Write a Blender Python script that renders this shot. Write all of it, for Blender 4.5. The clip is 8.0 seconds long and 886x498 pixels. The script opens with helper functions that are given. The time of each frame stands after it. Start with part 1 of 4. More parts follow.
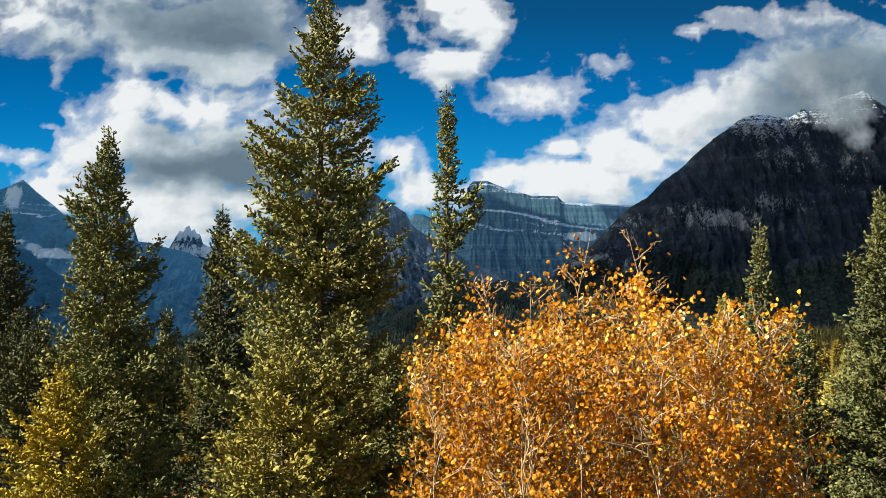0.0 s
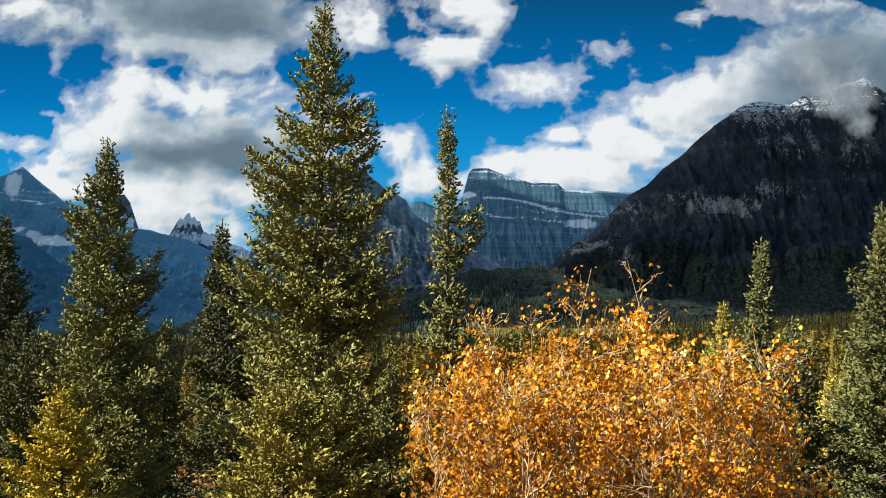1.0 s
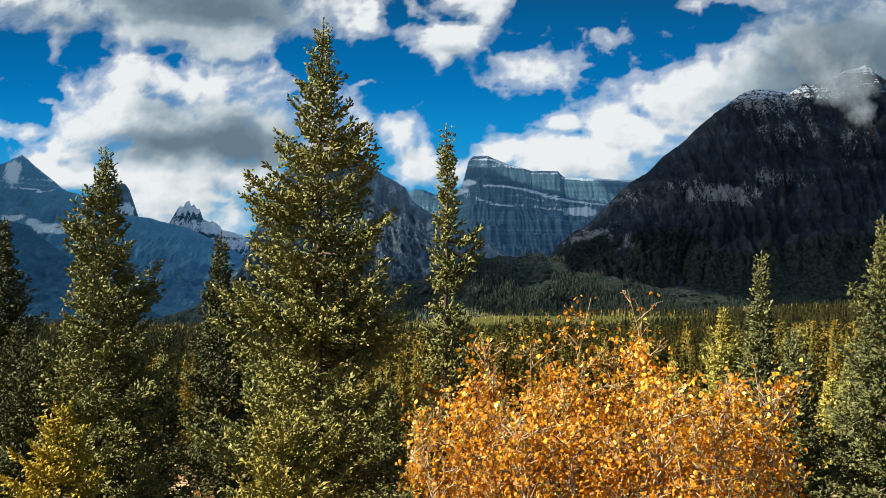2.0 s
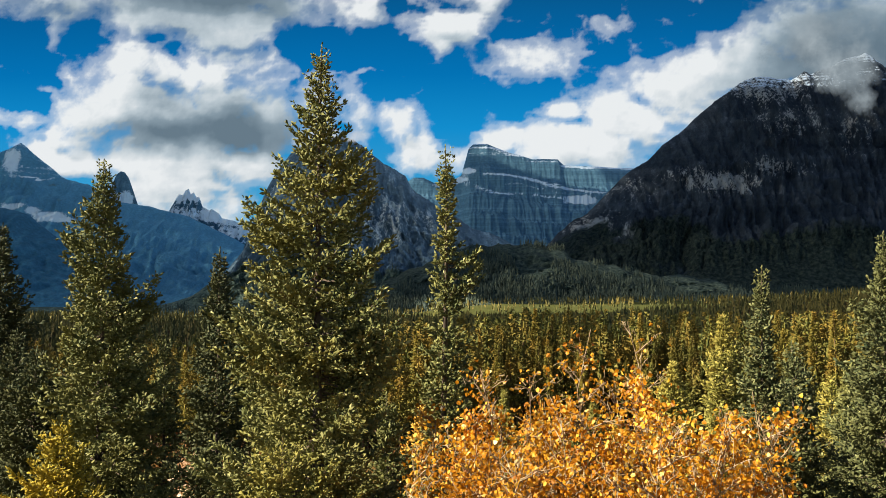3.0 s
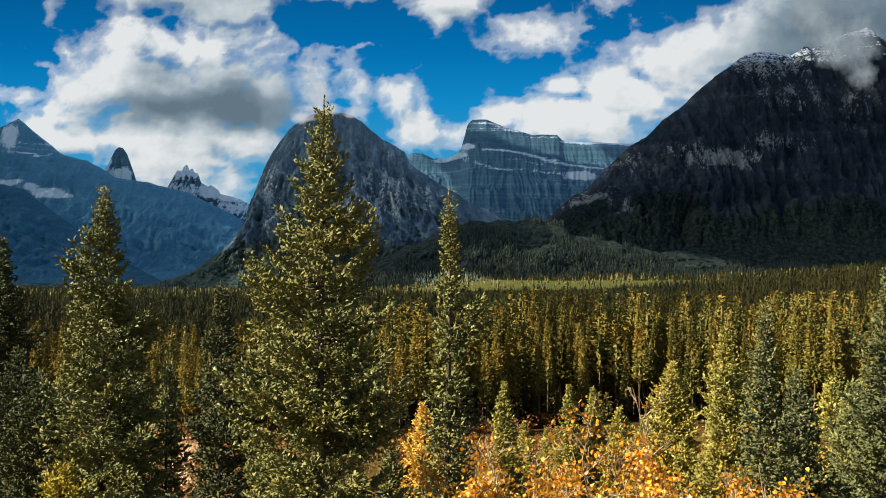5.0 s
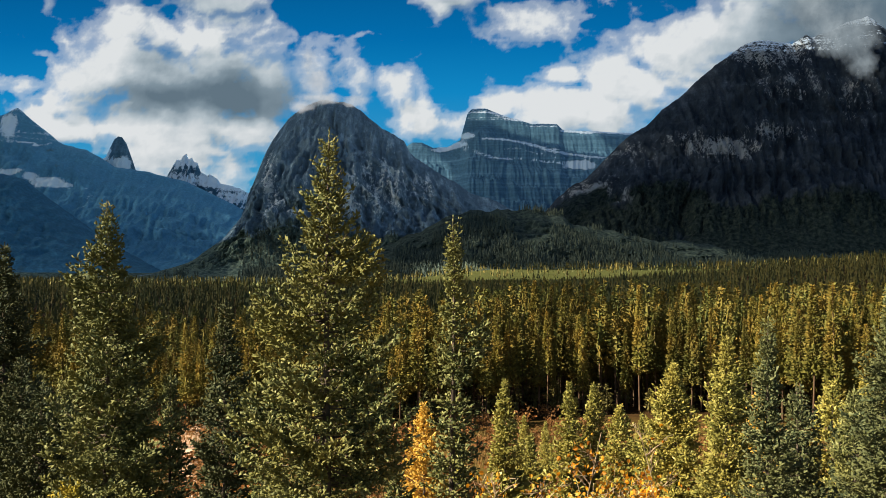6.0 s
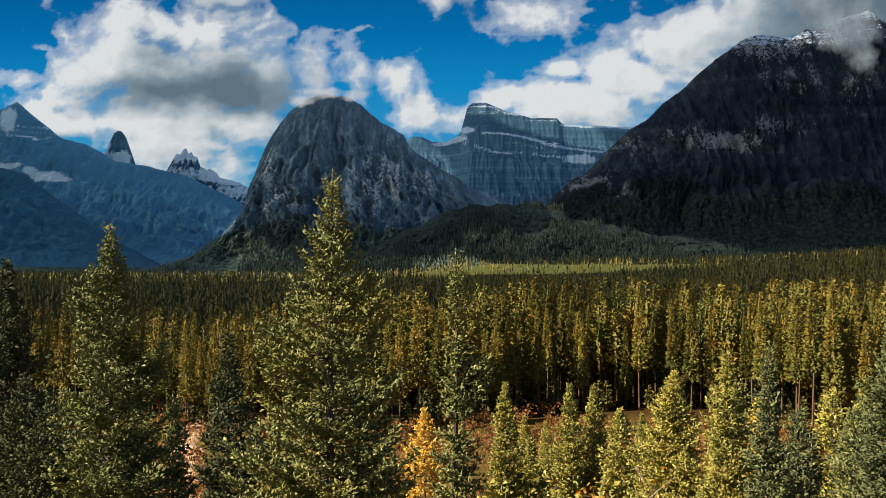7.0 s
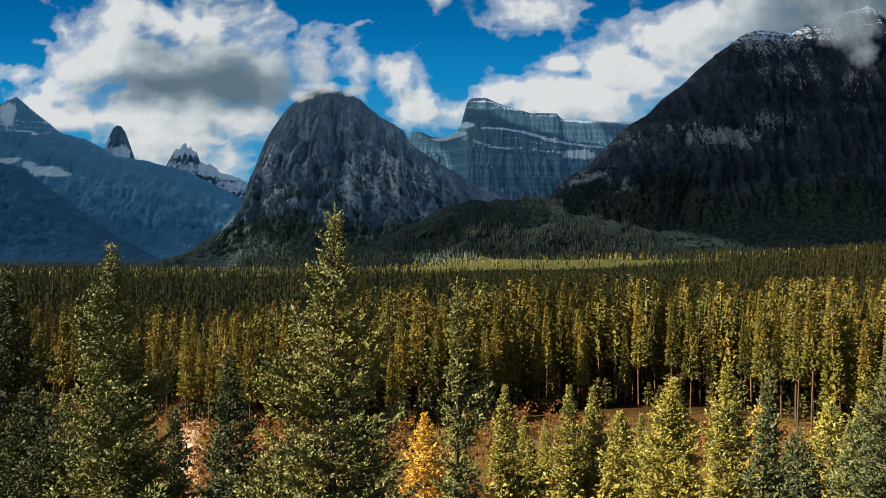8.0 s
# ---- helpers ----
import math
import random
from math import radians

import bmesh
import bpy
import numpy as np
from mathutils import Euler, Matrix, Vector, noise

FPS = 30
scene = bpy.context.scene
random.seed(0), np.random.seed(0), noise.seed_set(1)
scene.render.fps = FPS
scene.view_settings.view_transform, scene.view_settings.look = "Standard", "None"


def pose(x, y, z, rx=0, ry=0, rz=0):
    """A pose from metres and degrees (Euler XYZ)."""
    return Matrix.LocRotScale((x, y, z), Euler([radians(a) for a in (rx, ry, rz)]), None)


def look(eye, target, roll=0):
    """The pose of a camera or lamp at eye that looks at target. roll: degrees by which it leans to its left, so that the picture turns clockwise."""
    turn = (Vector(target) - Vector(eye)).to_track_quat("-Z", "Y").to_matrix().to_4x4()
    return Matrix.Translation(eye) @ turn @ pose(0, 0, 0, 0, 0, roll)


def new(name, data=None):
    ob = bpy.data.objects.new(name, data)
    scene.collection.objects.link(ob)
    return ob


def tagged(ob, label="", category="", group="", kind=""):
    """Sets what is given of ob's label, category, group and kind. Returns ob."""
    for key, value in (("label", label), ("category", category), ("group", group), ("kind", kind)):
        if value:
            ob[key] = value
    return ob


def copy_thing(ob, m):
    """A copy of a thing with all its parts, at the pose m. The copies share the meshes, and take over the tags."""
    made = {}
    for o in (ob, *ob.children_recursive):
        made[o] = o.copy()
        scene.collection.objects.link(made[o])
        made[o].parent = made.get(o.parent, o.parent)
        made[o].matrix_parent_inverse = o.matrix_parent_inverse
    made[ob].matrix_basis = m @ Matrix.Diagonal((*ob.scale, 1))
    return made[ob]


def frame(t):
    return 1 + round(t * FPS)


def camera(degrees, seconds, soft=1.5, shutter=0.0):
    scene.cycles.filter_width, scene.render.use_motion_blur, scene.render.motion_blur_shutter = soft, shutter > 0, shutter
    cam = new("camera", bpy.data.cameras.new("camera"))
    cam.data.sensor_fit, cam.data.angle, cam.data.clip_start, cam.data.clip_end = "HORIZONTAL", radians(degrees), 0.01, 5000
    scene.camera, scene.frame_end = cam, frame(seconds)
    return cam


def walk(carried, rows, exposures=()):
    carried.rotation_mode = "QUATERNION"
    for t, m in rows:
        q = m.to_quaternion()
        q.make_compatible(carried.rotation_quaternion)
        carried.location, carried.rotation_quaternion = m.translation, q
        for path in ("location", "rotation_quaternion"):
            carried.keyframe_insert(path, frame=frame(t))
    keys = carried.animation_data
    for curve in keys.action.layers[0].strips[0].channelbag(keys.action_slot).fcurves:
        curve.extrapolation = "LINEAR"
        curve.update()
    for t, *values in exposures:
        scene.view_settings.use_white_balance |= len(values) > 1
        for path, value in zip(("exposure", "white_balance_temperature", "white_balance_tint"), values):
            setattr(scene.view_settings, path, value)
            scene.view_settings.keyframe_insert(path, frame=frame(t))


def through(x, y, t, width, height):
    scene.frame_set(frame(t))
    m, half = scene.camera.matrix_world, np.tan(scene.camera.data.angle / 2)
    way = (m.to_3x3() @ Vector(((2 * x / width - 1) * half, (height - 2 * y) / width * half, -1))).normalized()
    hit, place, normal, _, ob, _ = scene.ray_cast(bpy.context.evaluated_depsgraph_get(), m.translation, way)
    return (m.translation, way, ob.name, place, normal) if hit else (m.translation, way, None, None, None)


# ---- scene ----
cam = camera(50.4, 8.0, soft=0.7)
# seconds, x, y, z of the rising eye, then yaw, pitch, roll in degrees
ROWS = [
    (0.0, 0.000, 0.000, 3.600, 0.50, 5.77, 0.02),
    (0.5, -0.001, -0.004, 3.772, 0.51, 5.36, 0.02),
    (1.0, -0.002, -0.004, 3.936, 0.51, 4.99, 0.02),
    (1.5, 0.000, 0.000, 4.088, 0.51, 4.62, 0.02),
    (3.0, 0.008, 0.010, 4.565, 0.49, 3.53, 0.03),
    (3.5, 0.003, 0.012, 4.731, 0.49, 3.18, 0.04),
    (4.0, -0.003, 0.025, 4.894, 0.48, 2.81, 0.05),
    (4.5, -0.013, 0.040, 5.062, 0.46, 2.44, 0.06),
    (6.0, -0.076, 0.010, 5.585, 0.42, 1.40, 0.08),
    (6.5, -0.092, -0.010, 5.775, 0.42, 1.21, 0.08),
    (7.0, -0.103, -0.028, 5.958, 0.41, 1.05, 0.07),
    (7.5, -0.112, -0.050, 6.123, 0.40, 0.90, 0.05),
    (8.0, -0.121, -0.065, 6.279, 0.38, 0.75, 0.02),
]
walk(cam, [(t, pose(x, y, z, 90 + pitch, roll, yaw)) for t, x, y, z, yaw, pitch, roll in ROWS],
     exposures=[(0.0, 2.05), (4.0, 1.96), (8.0, 1.77)])

# ---------------------------------------------------------------- light
SUN_AZ, SUN_EL = radians(106), radians(35)   # azimuth to the left of straight ahead
world = bpy.data.worlds.new("sky")
scene.world = world
world.use_nodes = True
wn = world.node_tree.nodes
sky = wn.new("ShaderNodeTexSky")
sky.sky_type, sky.sun_disc = "NISHITA", False
sky.sun_elevation, sky.sun_rotation = SUN_EL, -SUN_AZ
sky.altitude, sky.dust_density, sky.ozone_density = 1400, 0.6, 1.5
wn["Background"].inputs["Strength"].default_value = 0.031
world.node_tree.links.new(sky.outputs[0], wn["Background"].inputs["Color"])
SUN_DIR = Vector((-math.sin(SUN_AZ) * math.cos(SUN_EL), math.cos(SUN_AZ) * math.cos(SUN_EL), math.sin(SUN_EL)))
sun_data = bpy.data.lights.new("sun", "SUN")
sun_data.energy, sun_data.angle, sun_data.color = 5.0, radians(0.5), (1.0, 0.905, 0.74)
sun = new("sun", sun_data)
sun.matrix_world = look(SUN_DIR * 50, (0, 0, 0))

# ---------------------------------------------------------------- helpers
def tri_mesh(name, verts, faces, smooth=False):
    """A mesh from arrays of points and of triangles or quads."""
    verts, faces = np.asarray(verts, np.float32), np.asarray(faces, np.int32)
    me = bpy.data.meshes.new(name)
    n, k = faces.shape
    me.vertices.add(len(verts))
    me.vertices.foreach_set("co", verts.ravel())
    me.loops.add(n * k)
    me.loops.foreach_set("vertex_index", faces.ravel())
    me.polygons.add(n)
    me.polygons.foreach_set("loop_start", np.arange(0, n * k, k, dtype=np.int32))
    me.polygons.foreach_set("use_smooth", np.full(n, smooth))
    me.update(calc_edges=True)
    return me


def part(name, me, material, parent=None, label=""):
    ob = new(name, me)
    if material and not me.materials:
        me.materials.append(material)
    if parent:
        ob.parent = parent
    if label:
        ob["label"] = label
    return ob


def scatter(V, F, origins, mats):
    """Copies of a small form (V, F) by many matrices: points and faces."""
    k = len(origins)
    out = np.einsum("kij,nj->kni", mats, V) + origins[:, None, :]
    faces = F[None] + (np.arange(k) * len(V))[:, None, None]
    return out.reshape(-1, 3), faces.reshape(-1, F.shape[1])


def frames(d, length, width, r, twist=None):
    """Matrices whose x axis lies along d, scaled by length and width, turned at random."""
    d = d / np.linalg.norm(d, axis=1, keepdims=True)
    helper = np.where(np.abs(d[:, 2:3]) > 0.9, np.array([[1.0, 0, 0]]), np.array([[0, 0, 1.0]]))
    a = np.cross(helper, d)
    a /= np.linalg.norm(a, axis=1, keepdims=True)
    b = np.cross(d, a)
    th = r.uniform(0, 2 * np.pi, len(d)) if twist is None else twist
    c, s = np.cos(th)[:, None], np.sin(th)[:, None]
    y, z = a * c + b * s, b * c - a * s
    return np.stack([d * length[:, None], y * width[:, None], z * width[:, None]], axis=2)


def tube(points, radii, sides=5):
    """A tapered tube along points, as points and quads."""
    P, R = np.asarray(points, float), np.asarray(radii, float)
    T = np.gradient(P, axis=0)
    T /= np.linalg.norm(T, axis=1, keepdims=True) + 1e-9
    h = np.where(np.abs(T[:, 2:3]) > 0.9, np.array([[1.0, 0, 0]]), np.array([[0, 0, 1.0]]))
    A = np.cross(h, T)
    A /= np.linalg.norm(A, axis=1, keepdims=True) + 1e-9
    B = np.cross(T, A)
    th = np.arange(sides) / sides * 2 * np.pi
    V = P[:, None] + R[:, None, None] * (np.cos(th)[None, :, None] * A[:, None] + np.sin(th)[None, :, None] * B[:, None])
    n = len(P)
    i, j = np.meshgrid(np.arange(n - 1), np.arange(sides), indexing="ij")
    j2 = (j + 1) % sides
    F = np.stack([i * sides + j, i * sides + j2, (i + 1) * sides + j2, (i + 1) * sides + j], -1).reshape(-1, 4)
    return V.reshape(-1, 3), F


def joined(pieces):
    V, F, at = [], [], 0
    for v, f in pieces:
        V.append(v)
        F.append(f + at)
        at += len(v)
    return np.concatenate(V), np.concatenate(F)


def smooth01(a, b, x):
    t = np.clip((x - a) / (b - a), 0, 1)
    return t * t * (3 - 2 * t)


def lattice(nx, ny, seed):
    return np.random.default_rng(seed).uniform(-1, 1, (nx, ny))


def fbm(x, y, seed, octaves=5, gain=0.5, ridged=False):
    """Smooth value noise on arrays, a lattice of 1 unit."""
    out, amp, total = np.zeros(np.broadcast(x, y).shape), 1.0, 0.0
    for o in range(octaves):
        g = lattice(128, 128, seed + o)
        fx, fy = np.floor(x), np.floor(y)
        u, v = x - fx, y - fy
        u, v = u * u * (3 - 2 * u), v * v * (3 - 2 * v)
        i, j = fx.astype(int) % 128, fy.astype(int) % 128
        i2, j2 = (i + 1) % 128, (j + 1) % 128
        n = (g[i, j] * (1 - u) + g[i2, j] * u) * (1 - v) + (g[i, j2] * (1 - u) + g[i2, j2] * u) * v
        out = out + amp * ((1 - 2 * np.abs(n)) if ridged else n)
        total += amp
        x, y, amp = x * 2.03 + 11.3, y * 2.03 + 5.7, amp * gain
    return out / total


def cover(B, E, blobs):
    out = np.zeros_like(B)
    for b, e, rb, re, a in blobs:
        d = ((B - b) / rb) ** 2 + ((E - e) / re) ** 2
        out = np.maximum(out, a * np.exp(-0.75 * d))
    return out


# ---------------------------------------------------------------- materials
def material(name):
    m = bpy.data.materials.new(name)
    m.use_nodes = True
    return m, m.node_tree.nodes, m.node_tree.links, m.node_tree.nodes["Principled BSDF"]


def noise_node(n, l, scale, detail=4, coords="Object", rough=0.55, stretch=None):
    tc = n.new("ShaderNodeTexCoord")
    t = n.new("ShaderNodeTexNoise")
    t.inputs["Scale"].default_value, t.inputs["Detail"].default_value, t.inputs["Roughness"].default_value = scale, detail, rough
    if stretch:
        mp = n.new("ShaderNodeMapping")
        mp.inputs["Scale"].default_value = stretch
        l.new(tc.outputs[coords], mp.inputs[0])
        l.new(mp.outputs[0], t.inputs["Vector"])
    else:
        l.new(tc.outputs[coords], t.inputs["Vector"])
    return t


def ramp(n, l, fac, stops):
    r = n.new("ShaderNodeValToRGB")
    while len(r.color_ramp.elements) < len(stops):
        r.color_ramp.elements.new(0.5)
    for e, (p, c) in zip(r.color_ramp.elements, stops):
        e.position, e.color = p, (*c, 1)
    l.new(fac, r.inputs[0])
    return r


def mix(n, l, fac, a, b, mode="MIX"):
    m = n.new("ShaderNodeMix")
    m.data_type, m.blend_type = "RGBA", mode
    for sock, v in ((m.inputs[0], fac), (m.inputs[6], a), (m.inputs[7], b)):
        if isinstance(v, (int, float)):
            sock.default_value = v
        elif isinstance(v, tuple):
            sock.default_value = (*v, 1)
        else:
            l.new(v, sock)
    return m.outputs[2]


def calc(n, l, op, a, b=0.0, c=0.0):
    m = n.new("ShaderNodeMath")
    m.operation = op
    for sock, v in zip(m.inputs, (a, b, c)):
        if isinstance(v, (int, float)):
            sock.default_value = v
        else:
            l.new(v, sock)
    return m.outputs[0]


def bumped(n, l, p, height, strength, distance):
    b = n.new("ShaderNodeBump")
    b.inputs["Strength"].default_value, b.inputs["Distance"].default_value = strength, distance
    l.new(height, b.inputs["Height"])
    l.new(b.outputs[0], p.inputs["Normal"])


def set_attribute(me, name, values):
    a = me.attributes.new(name, "FLOAT", "POINT")
    a.data.foreach_set("value", np.asarray(values, np.float32).ravel())


def attribute_node(n, name):
    a = n.new("ShaderNodeAttribute")
    a.attribute_name = name
    return a.outputs["Fac"]


def foliage(name, stops, patch, patch_scale=1.2, through=0.35, rough=0.65, spec=0.1, spread=0.15):
    """Leaves or needles: a tone for each clump or leaf, larger patches, and light that comes through."""
    m, n, l, p = material(name)
    geo = n.new("ShaderNodeNewGeometry")
    tone = ramp(n, l, geo.outputs["Random Per Island"], stops).outputs[0]
    big = noise_node(n, l, patch_scale, 3)
    f = ramp(n, l, big.outputs[0], [(0.44, (0, 0, 0)), (0.62, (1, 1, 1))])
    info = n.new("ShaderNodeObjectInfo")
    tint = ramp(n, l, info.outputs["Random"], [(0.0, (1 - spread, 1 - 0.9 * spread, 1 - spread)), (1.0, (1 + spread, 1 + 0.8 * spread, 1 + 0.3 * spread))])
    col = mix(n, l, f.outputs[0], tone, patch)
    col = mix(n, l, 1.0, col, tint.outputs[0], "MULTIPLY")
    l.new(col, p.inputs["Base Color"])
    p.inputs["Roughness"].default_value, p.inputs["Specular IOR Level"].default_value = rough, spec
    tr = n.new("ShaderNodeBsdfTranslucent")
    l.new(col, tr.inputs[0])
    mx = n.new("ShaderNodeMixShader")
    mx.inputs[0].default_value = through
    l.new(p.outputs[0], mx.inputs[1])
    l.new(tr.outputs[0], mx.inputs[2])
    l.new(mx.outputs[0], n["Material Output"].inputs[0])
    return m


def bark(name, light, dark, scale, stretch=(1, 1, 0.25)):
    m, n, l, p = material(name)
    a = noise_node(n, l, scale, 6, stretch=stretch)
    b = noise_node(n, l, scale * 5, 4)
    c = ramp(n, l, a.outputs[0], [(0.35, dark), (0.65, light)])
    l.new(mix(n, l, 0.25, c.outputs[0], b.outputs[1], "OVERLAY"), p.inputs["Base Color"])
    p.inputs["Roughness"].default_value, p.inputs["Specular IOR Level"].default_value = 0.85, 0.1
    bumped(n, l, p, a.outputs[0], 0.6, 0.01)
    return m


M_SPRUCE = foliage("spruce needles", [(0.0, (0.042, 0.053, 0.021)), (0.5, (0.097, 0.106, 0.036)), (0.85, (0.171, 0.169, 0.061)), (1.0, (0.275, 0.261, 0.114))], (0.142, 0.135, 0.040), 1.4, 0.06)
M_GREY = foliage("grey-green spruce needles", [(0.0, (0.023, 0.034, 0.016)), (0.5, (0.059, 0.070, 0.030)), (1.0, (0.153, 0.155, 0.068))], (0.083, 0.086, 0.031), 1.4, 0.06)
# darker copy of the spruce needles, with shade in their colour
M_SPRUCE_SHADED = foliage("spruce needles toned as in shade", [(0.0, (0.022, 0.032, 0.016)), (0.6, (0.046, 0.056, 0.024)), (1.0, (0.10, 0.10, 0.045))], (0.055, 0.058, 0.022), 1.4, 0.10)
M_BLUE = foliage("young spruce needles", [(0.0, (0.079, 0.084, 0.019)), (0.5, (0.176, 0.164, 0.037)), (0.85, (0.264, 0.233, 0.058)), (1.0, (0.370, 0.334, 0.114))], (0.229, 0.189, 0.040), 1.4, 0.08)
M_GOLDFIR = foliage("yellowing conifer needles", [(0.0, (0.164, 0.139, 0.016)), (0.6, (0.287, 0.230, 0.028)), (1.0, (0.377, 0.320, 0.066))], (0.312, 0.230, 0.025), 1.4, 0.2)
M_ASPEN = foliage("aspen leaves", [(0.0, (0.20, 0.065, 0.004)), (0.35, (0.42, 0.17, 0.008)), (0.7, (0.56, 0.285, 0.018)), (0.92, (0.64, 0.42, 0.07)), (1.0, (0.75, 0.64, 0.34))], (0.42, 0.165, 0.006), 1.6, 0.45, 0.5, 0.25, 0.3)
M_GOLD = foliage("golden larch needles", [(0.0, (0.52, 0.30, 0.04)), (1.0, (0.72, 0.50, 0.13))], (0.62, 0.40, 0.07), 1.0, 0.35)
M_PINE = foliage("pine needles", [(0.0, (0.046, 0.049, 0.010)), (0.6, (0.097, 0.092, 0.020)), (1.0, (0.155, 0.130, 0.029))], (0.168, 0.108, 0.020), 0.2, 0.08, spread=0.4)
M_STAND = foliage("mixed pine needles", [(0.0, (0.047, 0.055, 0.014)), (0.5, (0.103, 0.105, 0.024)), (1.0, (0.159, 0.142, 0.033))], (0.181, 0.120, 0.022), 0.3, 0.08)
# darker copy of the pine tones: shade put into the needle colour
M_PINE_SHADED = foliage("pine needles toned as in shade", [(0.0, (0.025, 0.033, 0.014)), (0.5, (0.057, 0.062, 0.021)), (0.9, (0.099, 0.090, 0.027)), (1.0, (0.126, 0.090, 0.031))], (0.113, 0.090, 0.023), 0.01, 0.08)
# the blue in these needle tones paints the haze of distance
M_HILL = foliage("hillside conifer needles tinted by haze", [(0.0, (0.028, 0.046, 0.046)), (0.6, (0.050, 0.070, 0.060)), (1.0, (0.085, 0.104, 0.070))], (0.066, 0.082, 0.060), 0.01, 0.05)
M_SHRUB = foliage("dry shrub twigs and leaves", [(0.0, (0.09, 0.045, 0.016)), (0.6, (0.19, 0.090, 0.030)), (1.0, (0.32, 0.19, 0.07))], (0.26, 0.095, 0.025), 0.15, 0.3)
M_GREENSHRUB = foliage("green shrub leaves", [(0.0, (0.035, 0.041, 0.010)), (0.6, (0.077, 0.073, 0.017)), (1.0, (0.154, 0.133, 0.042))], (0.098, 0.070, 0.020), 0.8, 0.35)
M_TRUNK = bark("spruce bark", (0.11, 0.082, 0.058), (0.03, 0.023, 0.017), 14)
M_PINEBARK = bark("pine bark", (0.115, 0.07, 0.038), (0.045, 0.028, 0.016), 3)
M_ASPENBARK = bark("aspen bark", (0.33, 0.25, 0.15), (0.13, 0.085, 0.045), 9, (1, 1, 1.6))


def ground_material():
    m, n, l, p = material("valley floor grass and moss")
    a = noise_node(n, l, 0.02, 5)
    b = noise_node(n, l, 0.4, 6)
    c = noise_node(n, l, 6, 4)
    base = ramp(n, l, a.outputs[0], [(0.35, (0.055, 0.045, 0.010)), (0.5, (0.10, 0.068, 0.018)), (0.62, (0.070, 0.052, 0.012)), (0.75, (0.17, 0.10, 0.032))])
    fine = ramp(n, l, b.outputs[0], [(0.3, (0.45, 0.42, 0.4)), (0.7, (1.3, 1.2, 1.1))])
    col = mix(n, l, 1.0, base.outputs[0], fine.outputs[0], "MULTIPLY")
    col = mix(n, l, 0.4, col, c.outputs[0], "OVERLAY")
    litter = mix(n, l, 1.0, (0.038, 0.022, 0.008), fine.outputs[0], "MULTIPLY")
    col = mix(n, l, attribute_node(n, "woods"), col, litter)
    green = mix(n, l, 1.0, (0.055, 0.064, 0.020), fine.outputs[0], "MULTIPLY")
    l.new(mix(n, l, attribute_node(n, "meadow"), col, green), p.inputs["Base Color"])
    p.inputs["Roughness"].default_value, p.inputs["Specular IOR Level"].default_value = 0.95, 0.03
    bumped(n, l, p, b.outputs[0], 0.8, 0.5)
    return m


